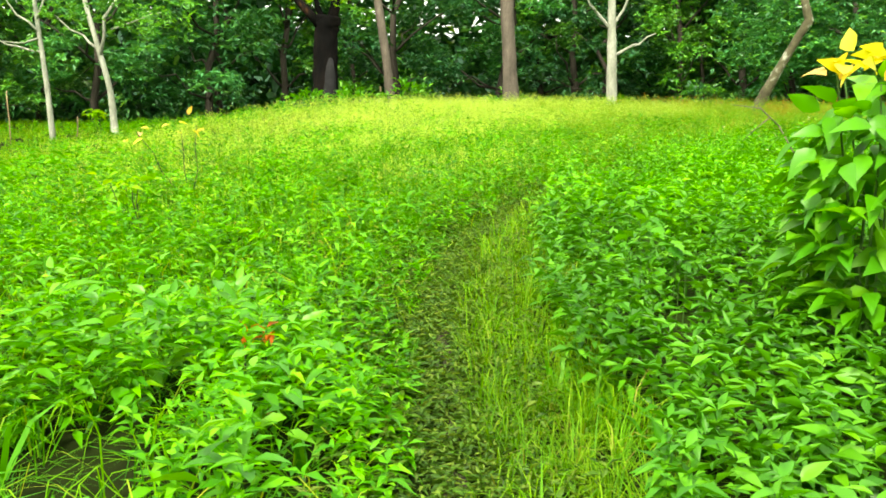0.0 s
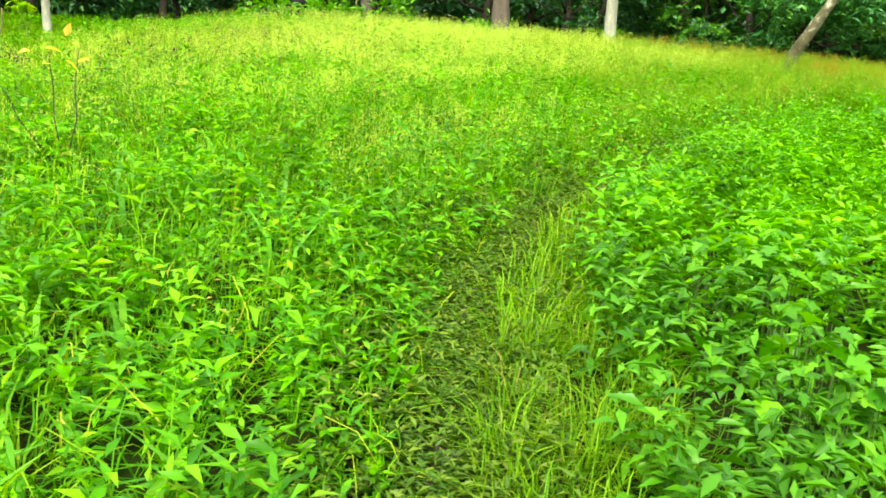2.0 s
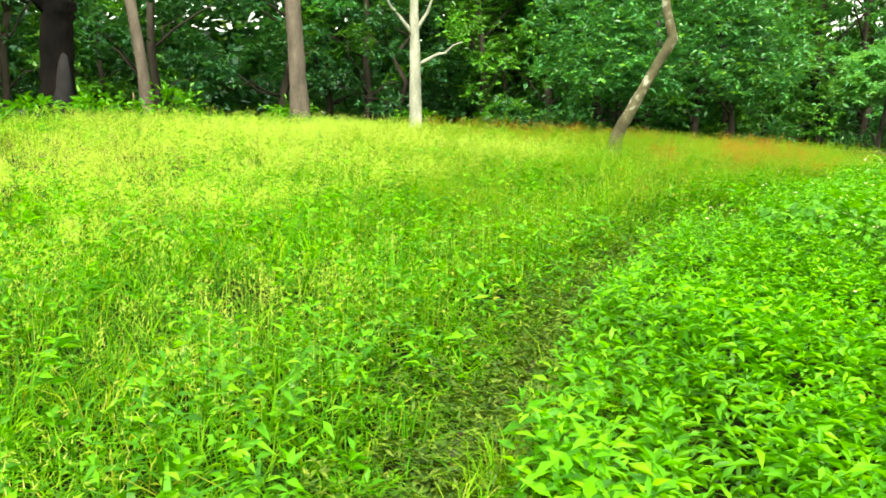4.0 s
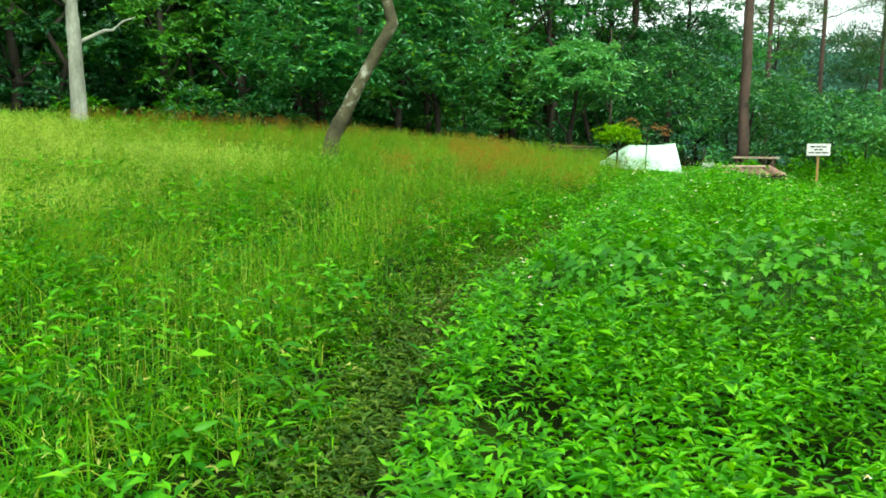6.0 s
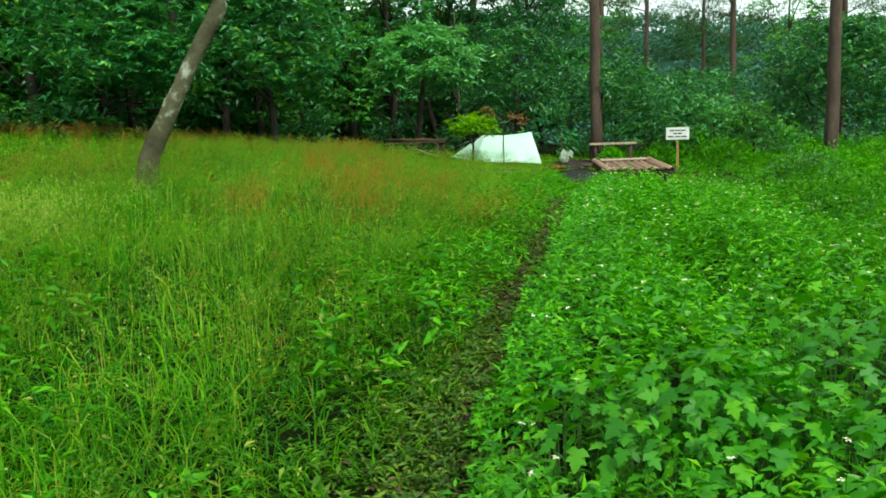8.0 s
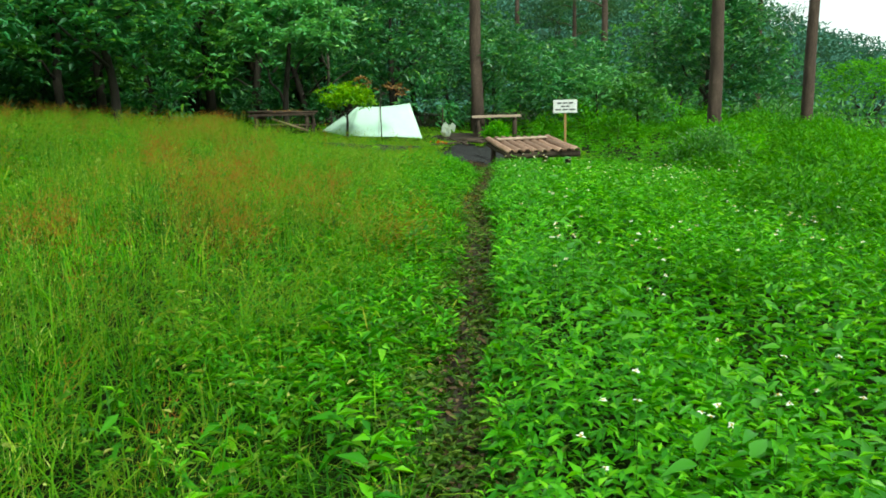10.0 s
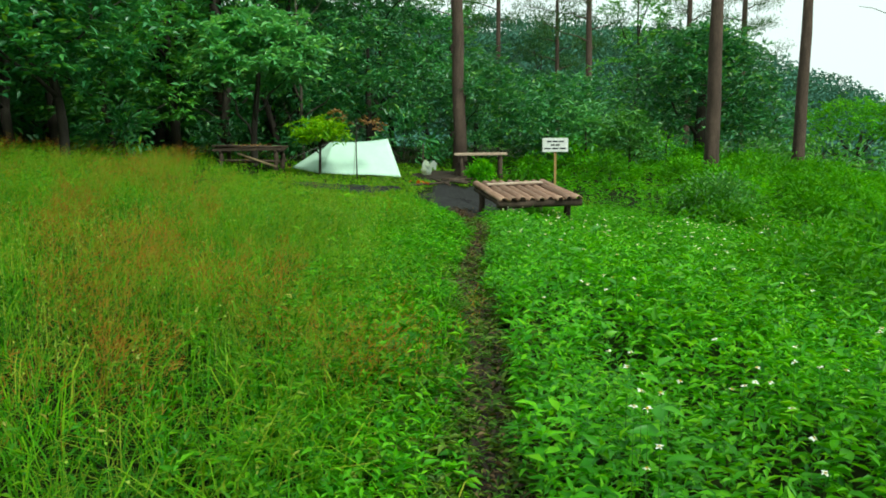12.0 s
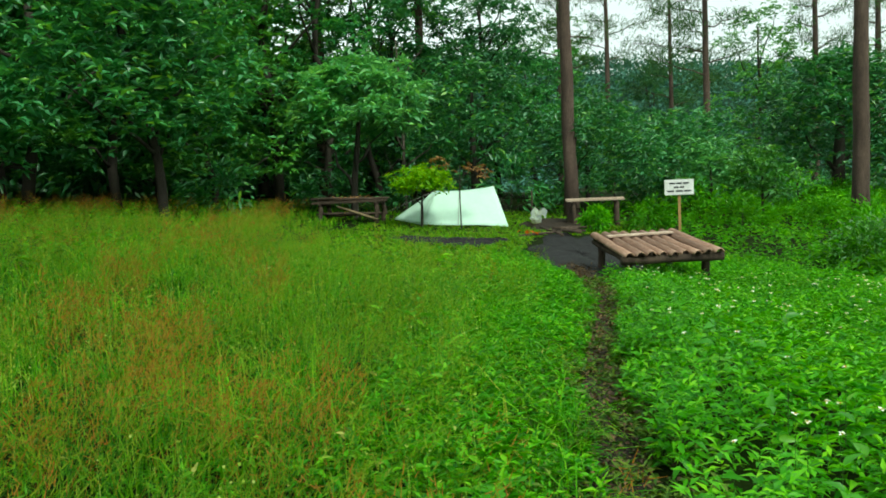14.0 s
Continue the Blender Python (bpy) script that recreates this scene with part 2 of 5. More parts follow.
def part(name, bm, material, parent, label=""):
    me = bpy.data.meshes.new(name)
    bm.to_mesh(me)
    bm.free()
    me.materials.append(material)
    ob = new(name, me)
    ob.parent = parent
    if label:
        ob["label"] = label
    return ob


def stuff(name, v, f, mat, label, category):
    return tagged(put(name, v, f, mat), label, category, kind="stuff")


def base_at(name, x, y, z, label, category, group="", turn=0.0):
    ob = new(name)
    ob.matrix_basis = pose(x, y, z, 0, 0, turn)
    ob.empty_display_size = 0.2
    return tagged(ob, label, category, group)


def unit(a):
    return a / np.maximum(np.linalg.norm(a, axis=-1, keepdims=True), 1e-9)


rng = np.random.default_rng(7)


def leaves(p, d, length, width, fold=0.25, droop=0.25, simple=False):
    """Folded leaf blades: from p along d, curved down at the tip."""
    n = len(p)
    d = unit(d)
    up = np.array([0, 0, 1.0]) + 0.35 * rng.normal(size=(n, 3))
    s = unit(np.cross(d, up))
    nn = np.cross(s, d)
    L, W = np.broadcast_to(length, n)[:, None], np.broadcast_to(width, n)[:, None]
    mid = p + d * L * 0.42
    tip = p + d * L - nn * L * droop
    lift = nn * W * fold
    if simple:
        v = np.stack([p, mid + s * W / 2 + lift, tip, mid - s * W / 2 + lift], 1)
        f = np.array([[0, 1, 2], [0, 2, 3]])
    else:
        v = np.stack([p, mid + s * W / 2 + lift, mid, mid - s * W / 2 + lift, tip], 1)
        f = np.array([[0, 2, 1], [0, 3, 2], [2, 4, 1], [2, 3, 4]])
    k = v.shape[1]
    return v.reshape(-1, 3), (f[None] + (np.arange(n) * k)[:, None, None]).reshape(-1, 3)


def ovals(p, d, length, width, fold=0.25, droop=0.3):
    """Broad oval leaves with a rounded outline, folded along the midrib."""
    n = len(p)
    d = unit(d)
    s = unit(np.cross(d, np.array([0, 0, 1.0]) + 0.35 * rng.normal(size=(n, 3))))
    nn = np.cross(s, d)
    L, W = np.broadcast_to(length, n)[:, None], np.broadcast_to(width, n)[:, None]
    v = [p]
    for t, w in ((0.13, 0.62), (0.34, 1.0), (0.62, 0.7), (0.84, 0.3)):
        m = p + d * L * t - nn * L * droop * t * t
        v += [m + s * W * w / 2 + nn * W * fold * w, m, m - s * W * w / 2 + nn * W * fold * w]
    v.append(p + d * L - nn * L * droop)
    f = [[0, 2, 1], [0, 3, 2], [13, 10, 11], [13, 11, 12]]
    for a in (1, 4, 7):
        f += [[a, a + 1, a + 4], [a, a + 4, a + 3], [a + 1, a + 2, a + 5], [a + 1, a + 5, a + 4]]
    v = np.stack(v, 1)
    return v.reshape(-1, 3), (np.array(f)[None] + (np.arange(n) * 14)[:, None, None]).reshape(-1, 3)


def blades(p, d, length, width, bend):
    """Grass blades that arch over: two joints and a tip."""
    n = len(p)
    d = unit(d)
    flat = d.copy()
    flat[:, 2] = 0
    flat = unit(flat + 1e-4)
    s = np.stack([-flat[:, 1], flat[:, 0], np.zeros(n)], 1)
    L, W, B = (np.broadcast_to(a, n)[:, None] for a in (length, width, bend))
    m1 = p + d * L * 0.5
    d2 = unit(d + flat * B - np.array([0, 0, 1.0]) * B * 0.6)
    tip = m1 + d2 * L * 0.5
    v = np.stack([p - s * W / 2, p + s * W / 2, m1 - s * W * 0.4, m1 + s * W * 0.4, tip], 1)
    f = np.array([[0, 1, 3], [0, 3, 2], [2, 3, 4]])
    return v.reshape(-1, 3), (f[None] + (np.arange(n) * 5)[:, None, None]).reshape(-1, 3)


def lobed(p, d, size):
    """Palmate leaves with five lobes, as a fan round the leaf's middle."""
    n = len(p)
    d = unit(d)
    s = unit(np.cross(d, np.array([0, 0, 1.0]) + 0.3 * rng.normal(size=(n, 3))))
    nn = np.cross(s, d)
    S = np.broadcast_to(size, n)[:, None]
    shape = [(-0.05, 0), (-0.16, 0.2), (-0.02, 0.4), (0.16, 0.52), (0.2, 0.32), (0.54, 0.45), (0.54, 0.24), (0.78, 0.15), (1.0, 0)]
    outline = shape + [(a, -b) for a, b in shape[-2:0:-1]]
    v = [p + d * S * 0.3 - nn * S * 0.06]
    for a, b in outline:
        v.append(p + d * S * a + s * S * b - nn * S * (0.18 * a * a + 0.1 * abs(b)))
    k = len(outline)
    v = np.stack(v, 1)
    f = np.array([[0, 1 + i, 1 + (i + 1) % k] for i in range(k)])
    return v.reshape(-1, 3), (f[None] + (np.arange(n) * (k + 1))[:, None, None]).reshape(-1, 3)


def tube(points, radii, sides=10, wobble=0.0):
    """A tapered, closed stem along points."""
    points = np.array(points, float)
    n = len(points)
    t = unit(np.gradient(points, axis=0))
    ref = np.array([1.0, 0.2, 0.1])
    a = unit(np.cross(t, ref))
    b = np.cross(t, a)
    ang = np.linspace(0, 2 * np.pi, sides, endpoint=False)
    r = np.array(radii, float)[:, None] * (1 + wobble * rng.normal(size=(n, sides)))
    v = points[:, None] + a[:, None] * (np.cos(ang) * r)[..., None] + b[:, None] * (np.sin(ang) * r)[..., None]
    v = np.concatenate([v.reshape(-1, 3), points[[0, -1]]])
    f = []
    for i in range(n - 1):
        for j in range(sides):
            k = (j + 1) % sides
            q = [i * sides + j, i * sides + k, (i + 1) * sides + k, (i + 1) * sides + j]
            f += [[q[0], q[1], q[2]], [q[0], q[2], q[3]]]
    for j in range(sides):
        k = (j + 1) % sides
        f += [[n * sides, k, j], [n * sides + 1, (n - 1) * sides + j, (n - 1) * sides + k]]
    return v, np.array(f)


def bent(a, b, steps, sway):
    """A wandering line from a to b."""
    a, b = np.array(a, float), np.array(b, float)
    k = np.linspace(0, 1, steps)[:, None]
    off = rng.normal(size=(steps, 3)) * sway * np.sin(np.pi * k)
    return a + (b - a) * k + off


def box(cx, cy, cz, sx, sy, sz, bevel=0.01, m=None):
    bm = bmesh.new()
    bmesh.ops.create_cube(bm, size=1)
    bmesh.ops.scale(bm, vec=(sx, sy, sz), verts=bm.verts)
    if bevel:
        bmesh.ops.bevel(bm, geom=bm.edges[:], offset=bevel, segments=2, affect="EDGES")
    if m:
        bmesh.ops.transform(bm, matrix=m, verts=bm.verts)
    bmesh.ops.translate(bm, vec=(cx, cy, cz), verts=bm.verts)
    return bm


def pole(name, points, radii, mat, parent, label="", sides=10, wobble=0.04):
    v, f = tube(points, radii, sides, wobble)
    return put(name, v, f, mat, parent, label, True)


# ---- the lie of the land ----
def step(a, b, x):
    k = np.clip((x - a) / (b - a), 0, 1)
    return k * k * (3 - 2 * k)


def swell(x, y, size, seed=0.0):
    return (np.sin(x / size + seed) * np.cos(y / size * 1.13 + 2.1 * seed) + 0.6 * np.sin((x + y) / size * 1.9 + 3 * seed) + 0.5 * np.cos((x - 1.3 * y) / size * 2.7 + seed)) / 2.1


def land(x, y):
    x, y = np.asarray(x, float), np.asarray(y, float)
    yy = np.minimum(y, 30 + 6 * (1 - np.exp(-np.maximum(y - 30, 0) / 6)))
    z = 0.46 + 0.165 * yy - 0.09 * 2 * np.log1p(np.exp(np.clip((yy - 9) / 2, -30, 30)))
    z = np.maximum(z, -0.6)
    z = z - 0.62 * step(9, 22, x) - 0.9 * step(1, 11, -x) - 1.0 * step(28, 60, x)
    z = z - 1.5 * step(32, 70, y) - 0.36 * (1 - step(7, 17, 0.6 * x + 0.8 * y))
    return z + 0.04 * swell(x, y, 1.7, 0.4)


TRAIL = [(-0.3, -6), (-0.2, -0.8), (0.0, 1.2), (0.04, 2.6), (0.03, 3.8), (0.25, 5.05), (0.85, 6.5), (1.5, 7.3), (2.15, 8.05), (2.95, 8.92), (4.4, 10.1), (5.65, 10.62), (6.6, 11.12), (7.7, 11.58), (8.5, 11.96), (9.4, 12.42), (10.1, 12.8), (11.2, 13.3), (12.9, 13.98), (14.2, 14.6), (15.6, 15.5), (17.6, 16.6)]


def trail(x, y):
    """Signed distance from the trail (right of it positive) and the way along it."""
    x, y = np.asarray(x, float), np.asarray(y, float)
    best, side, run, total = np.full(x.shape, 1e9), np.zeros(x.shape), np.zeros(x.shape), 0.0
    for (ax, ay), (bx, by) in zip(TRAIL, TRAIL[1:]):
        ux, uy = bx - ax, by - ay
        n = math.hypot(ux, uy)
        k = np.clip(((x - ax) * ux + (y - ay) * uy) / n**2, 0, 1)
        dx, dy = x - ax - k * ux, y - ay - k * uy
        d = np.hypot(dx, dy)
        near = d < best
        best = np.where(near, d, best)
        side = np.where(near, np.sign(dx * uy - dy * ux), side)
        run = np.where(near, total + k * n, run)
        total += n
    return best * side, run


def slant(x, y, cx, cy, rx, ry, turn):
    """Distance from the middle of a slanting ellipse, 1 on its edge."""
    c, q = math.cos(turn), math.sin(turn)
    return np.hypot(((x - cx) * c + (y - cy) * q) / rx, ((y - cy) * c - (x - cx) * q) / ry)


CLEARING = (20.5, 19.0, 7.5, 3.8, 0.55)


def camp(x, y):
    """How far a place lies in the bare camp clearing: 1 inside, 0 outside."""
    return step(1.12, 0.8, slant(x, y, *CLEARING)) * step(12.6, 14.6, x)


MUD_SPOT, ASH_SPOT, BARE_SPOT = (19.1, 17.1, 4.1, 1.0, 0.48), (19.1, 19.8, 1.2, 0.6, -0.5), (24.6, 20.0, 1.6, 1.1, 0.2)


def mire(x, y):
    """The muddy and ashy spots of the camp."""
    return np.minimum(np.minimum(slant(x, y, *MUD_SPOT), slant(x, y, *ASH_SPOT)), slant(x, y, *BARE_SPOT)) + 0.12 * swell(x, y, 0.35, 1.0)


def lowness(x, y):
    """How much the growth sinks towards the camp: 1 far away, about a third beside it."""
    return 1 - 0.68 * step(1.4, 0.95, slant(x, y, *CLEARING))


def spread(n, x0, x1, y0, y1):
    return rng.uniform(x0, x1, n), rng.uniform(y0, y1, n)


# ground: one sheet to the horizon, finer near the walk
def axis(a, b, fine, reach):
    inner = np.arange(a, b + fine, fine)
    out = np.cumsum(fine * 1.22 ** np.arange(1, 42))
    out = out[out < reach]
    return np.concatenate([(a - out)[::-1], inner, b + out])


gx, gy = axis(-12, 34, 0.42, 1500), axis(-4, 38, 0.42, 1500)
X, Y = np.meshgrid(gx, gy)
w = len(gx)
cell = (np.arange(len(gy) - 1)[:, None] * w + np.arange(w - 1)).ravel()
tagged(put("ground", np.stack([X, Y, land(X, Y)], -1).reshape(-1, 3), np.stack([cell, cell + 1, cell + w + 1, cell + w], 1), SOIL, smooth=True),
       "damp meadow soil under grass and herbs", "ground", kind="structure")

# trail: a narrow strip of wet trodden earth
line = np.array(TRAIL)
run = np.concatenate([[0], np.cumsum(np.hypot(*np.diff(line, axis=0).T))])
k = np.arange(0, run[-1], 0.12)
mid = np.stack([np.interp(k, run, line[:, 0]), np.interp(k, run, line[:, 1])], 1)
mid[1:-1] = (mid[:-2] + mid[1:-1] + mid[2:]) / 3
way = unit(np.gradient(mid, axis=0))
across = np.stack([way[:, 1], -way[:, 0]], 1)
half = np.interp(k, [6, 17, 21, 25], [0.04, 0.045, 0.09, 0.14]) + 0.03 * swell(mid[:, 0], mid[:, 1], 0.4, 2.0) + 0.035 * rng.normal(size=len(k))
cols = np.linspace(-1, 1, 7)
strip = mid[:, None] + across[:, None] * (cols[None, :, None] * half[:, None, None])
sz = land(strip[..., 0], strip[..., 1]) + 0.02 - 0.03 * (1 - cols**2)[None] + 0.012 * rng.normal(size=strip.shape[:2]) - 0.05 * (np.abs(cols) > 0.99) + 0.03
c7 = (np.arange(len(k) - 1)[:, None] * 7 + np.arange(6)).ravel()
tagged(put("trail", np.concatenate([strip, sz[..., None]], -1).reshape(-1, 3), np.stack([c7, c7 + 1, c7 + 8, c7 + 7], 1), MUD, smooth=True),
       "narrow footpath of dark wet trodden earth", "path", kind="structure")


def patch(name, cx, cy, rx, ry, mat, label, turn=0.0):
    rings, sides = 7, 40
    a = np.linspace(0, 2 * np.pi, sides, endpoint=False)
    edge = 1 + 0.16 * np.sin(3 * a + cx) + 0.1 * np.sin(7 * a + cy) + 0.1 * rng.normal(size=sides)
    v = []
    for r in np.linspace(0.02, 1, rings):
        x, y = rx * r * edge * np.cos(a), ry * r * edge * np.sin(a)
        x, y = cx + x * math.cos(turn) - y * math.sin(turn), cy + x * math.sin(turn) + y * math.cos(turn)
        v.append(np.stack([x, y, land(x, y) + 0.045 - 0.07 * (r > 0.99) + 0.012 * rng.normal(size=sides)], 1))
    i = np.arange(rings - 1)[:, None] * sides
    j = np.arange(sides)
    f = np.stack([i + j, i + (j + 1) % sides, i + sides + (j + 1) % sides, i + sides + j], -1).reshape(-1, 4)
    return tagged(put(name, np.concatenate(v), f, mat, smooth=True), label, "bare ground", kind="structure")


patch("mud_patch", *MUD_SPOT[:4], ASH, "black muddy ground trodden bare beside the low bench", MUD_SPOT[4])
patch("ash_patch", *ASH_SPOT[:4], ASH, "dark patch of old ash in short grass", ASH_SPOT[4])
patch("bare_patch", 24.6, 20.0, 1.5, 1.0, MUD, "bare earth under the plank table", 0.2)

# ---- low growth ----
HOLLOWS = [(-1.4, 1.9, 0.5), (-1.25, 1.4, 0.42), (-1.95, 6.5, 0.6), (5.5, 9.62, 0.22), (6.76, 9.1, 0.3), (9.5, 12.05, 0.2)]


def hollow(x, y):
    """Gaps in the growth where the shade shows: 0 in the middle, 1 outside."""
    out = np.ones(np.shape(x))
    for cx, cy, r in HOLLOWS:
        out = out * step(0.5 * r, 1.25 * r, np.hypot(x - cx, y - cy))
    return out


def herb_height(x, y, d):
    h = 0.31 + 0.14 * swell(x, y, 0.3, 0.7) + 0.19 * swell(x, y, 0.9, 1.9)
    h = np.where(d > 0, h + 0.14, h)
    clear = (0.25 + 0.75 * step(1.3, 3.2, np.hypot(x - 16.1, y - 14.4))) * (1 - 0.35 * step(8.5, 12, x))
    return h * np.where(d > 0, 0.25 + 0.75 * step(0.02, 0.34, d), step(0.0, 0.6, -d)) * clear * (0.25 + 0.75 * hollow(x, y)) + 0.03


def herbs(x, y, height, per, size, simple=False, lean=0.12, wide=0.33):
    """Upright herbs: leaves in turns round each stem, widest near the top."""
    n = len(x)
    z = land(x, y)
    top = np.stack([x + lean * rng.normal(size=n) * height, y + lean * rng.normal(size=n) * height, z + height], 1)
    foot = np.stack([x, y, z], 1)
    t = np.linspace(1.0, 0.2, per)[None] ** 0.8 + 0.04 * rng.normal(size=(n, per))
    az = np.arange(per)[None] * 2.4 + rng.uniform(0, 6.28, n)[:, None] + 0.3 * rng.normal(size=(n, per))
    el = np.linspace(0.6, -0.15, per)[None] + 0.25 * rng.normal(size=(n, per))
    p = foot[:, None] + (top - foot)[:, None] * t[..., None]
    d = np.stack([np.cos(az) * np.cos(el), np.sin(az) * np.cos(el), np.sin(el)], -1)
    L = size[:, None] * np.interp(np.arange(per), [0, per * 0.35, per], [0.6, 1.0, 0.9])[None] * rng.uniform(0.75, 1.25, (n, per))
    if wide > 0.4:
        return ovals(p.reshape(-1, 3), d.reshape(-1, 3), L.ravel(), L.ravel() * wide)
    return leaves(p.reshape(-1, 3), d.reshape(-1, 3), L.ravel(), L.ravel() * wide, 0.2, 0.26, simple)


def in_view_band(d, lo, hi):
    return (d > lo) & (d < hi)


# herbs on the right of the trail, all along: larger leaves at the start, smaller ones further on
x, y = spread(76000, -1.5, 16, -1.2, 16)
d, s = trail(x, y)
keep = in_view_band(d, 0.1, 4.2) & (d > np.interp(s, [8, 11, 15], [0.6, 0.5, 0.12]) + 0.12 * swell(x, y, 0.4, 0.2)) & (y > -0.6) & (rng.uniform(size=len(x)) < np.interp(d, [0, 2.0, 4.2], [1, 0.8, 0.45]) * np.interp(s, [12, 16], [0.44, 1])) & (swell(x, y, 0.19, 0.3) + 0.7 * swell(x, y, 0.5, 1.4) > -0.62 + 0.25 * rng.normal(size=len(x))) & (mire(x, y) > 1) & (rng.uniform(size=len(x)) < 0.1 + 0.9 * hollow(x, y)) & (np.hypot(x - 16.2, y - 14.5) > 1.2)
x, y, d, s = x[keep], y[keep], d[keep], s[keep]
h, size, near = herb_height(x, y, d) * rng.uniform(0.65, 1.15, len(x)), rng.uniform(0.05, 0.085, len(x)) * np.interp(s, [12, 16], [1.5, 1.0]), d < 0.7
for where, mat, label in ((s < 11.5, HERB_DEEP, "deep green herbs with long pointed leaves and dark gaps"), (s >= 11.5, HERB, "dense waist-low green herbs with pointed leaves beside the path")):
    a, b = where & near, where & ~near
    v, f = joined([herbs(x[a], y[a], h[a], 12, size[a]), herbs(x[b], y[b], h[b], 12, size[b], True)])
    stuff("herb_cover", v, f, mat, label, "herbs")
# herbs on the left, thick at the start and thinning into the meadow
x, y = spread(33000, -6.5, 4, -1.2, 13)
d, s = trail(x, y)
keep = in_view_band(-d, 0.16, 6.5) & (y > -0.6) & (rng.uniform(size=len(x)) < np.interp(s, [4, 8, 10, 13], [1, 0.9, 0.5, 0.14]) * np.interp(-d, [0, 2.5, 6.5], [1, 0.85, 0.45])) & (swell(x, y, 0.19, 0.8) + 0.7 * swell(x, y, 0.5, 2.4) > -0.55 + 0.25 * rng.normal(size=len(x))) & (rng.uniform(size=len(x)) < 0.06 + 0.94 * hollow(x, y))
x, y, d = x[keep], y[keep], d[keep]
h, size, near = herb_height(x, y, d) * rng.uniform(0.6, 1.15, len(x)), rng.uniform(0.065, 0.115, len(x)), d > -1.3
v, f = joined([herbs(x[near], y[near], h[near], 11, size[near]), herbs(x[~near], y[~near], h[~near], 10, size[~near], True)])
stuff("herb_cover", v, f, HERB, "thick carpet of bright green pointed-leaf herbs", "herbs")
# sparse herbs in the meadow and the field further out
x, y = spread(9000, -14, 22, 6, 30)
d, s = trail(x, y)
keep = (d < -0.2) & (camp(x, y) < 0.4) & (swell(x, y, 2.2, 4.0) > 0.15) & (mire(x, y) > 1)
x, y = x[keep], y[keep]
v, f = herbs(x, y, rng.uniform(0.18, 0.4, len(x)), 9, rng.uniform(0.08, 0.14, len(x)), True)
stuff("meadow_herbs", v, f, HERB, "scattered leafy herbs among meadow grass", "herbs")


def arcs(p, d, length, width, bend):
    """Fine grass blades in three joints that arch right over."""
    n = len(p)
    d = unit(d)
    flat = d.copy()
    flat[:, 2] = 0
    flat = unit(flat + 1e-4)
    s = np.stack([-flat[:, 1], flat[:, 0], np.zeros(n)], 1)
    L, W, B = (np.broadcast_to(a, n)[:, None] for a in (length, width, bend))
    down = np.array([0, 0, 1.0])
    m1 = p + d * L * 0.4
    d2 = unit(d + flat * B * 0.6 - down * B * 0.35)
    m2 = m1 + d2 * L * 0.33
    d3 = unit(d2 + flat * B * 0.6 - down * B * 0.75)
    v = np.stack([p - s * W / 2, p + s * W / 2, m1 - s * W * 0.45, m1 + s * W * 0.45, m2 - s * W * 0.3, m2 + s * W * 0.3, m2 + d3 * L * 0.3], 1)
    f = np.array([[0, 1, 3], [0, 3, 2], [2, 3, 5], [2, 5, 4], [4, 5, 6]])
    return v.reshape(-1, 3), (f[None] + (np.arange(n) * 7)[:, None, None]).reshape(-1, 3)


def grass(x, y, per, h, width, bend=(0.4, 1.9), lean=0.85, arched=False):
    """Tufts: blades that fan out from each root."""
    n = len(x)
    az, tilt = rng.uniform(0, 6.283, n * per), 0.12 + np.abs(rng.normal(size=n * per)) * lean * 0.8
    off = np.abs(rng.normal(size=n * per)) * 0.04
    x, y = np.repeat(x, per) + off * np.cos(az), np.repeat(y, per) + off * np.sin(az)
    d = np.stack([np.cos(az) * np.sin(tilt), np.sin(az) * np.sin(tilt), np.cos(tilt)], 1)
    L = np.repeat(h, per) * rng.uniform(0.5, 1.2, n * per)
    make = arcs if arched else blades
    return make(np.stack([x, y, land(x, y) - 0.01], 1), d, L, width * rng.uniform(0.7, 1.3, n * per), rng.uniform(*bend, n * per))


# meadow grass: near the walk, then further out, paler on the crest
x, y = spread(34000, -6.0, 16, 1.0, 20)
d, s = trail(x, y)
wild = np.interp(s, [5, 8, 10.5], [0.03, 0.3, 1.0])
keep = in_view_band(-d, 0.12, 5.5) & (rng.uniform(size=len(x)) < wild) & (camp(x, y) < 0.5) & (mire(x, y) > 1) & (swell(x, y, 0.22, 3.1) + 0.6 * swell(x, y, 0.6, 0.7) > -0.75)
x, y, d = x[keep], y[keep], d[keep]
h = (0.24 + 0.25 * step(0.1, 0.9, -d) + 0.1 * swell(x, y, 1.1, 0.2) + 0.17 * swell(x, y, 0.3, 0.9)) * lowness(x, y)
v, f = grass(x, y, 9, h, 0.0065, (0.7, 2.4), 0.9, True)
stuff("meadow_grass", v, f, GRASS, "lush green meadow grass, uncut and arching over", "grass")
x, y = spread(18000, -18, 24, 4, 33)
d, s = trail(x, y)
keep = (d < 0) & ((d < -5.0) | ((s < 12) & (d < -2.0) & (y > 3.5) & (rng.uniform(size=len(x)) < np.interp(s, [9, 12], [0.15, 1])))) & (camp(x, y) < 0.4) & (hollow(x, y) > 0.5)
x, y, d = x[keep], y[keep], d[keep]
crest = x + 0.8 * rng.normal(size=len(x)) < 7.5
h = (0.36 + 0.08 * swell(x, y, 1.9, 0.9)) * lowness(x, y)
v, f = grass(x[crest], y[crest], 9, h[crest], 0.015, (0.6, 2.2), 0.95)
stuff("crest_grass", v, f, TURF, "tall yellow-green grass over the meadow's crest", "grass")
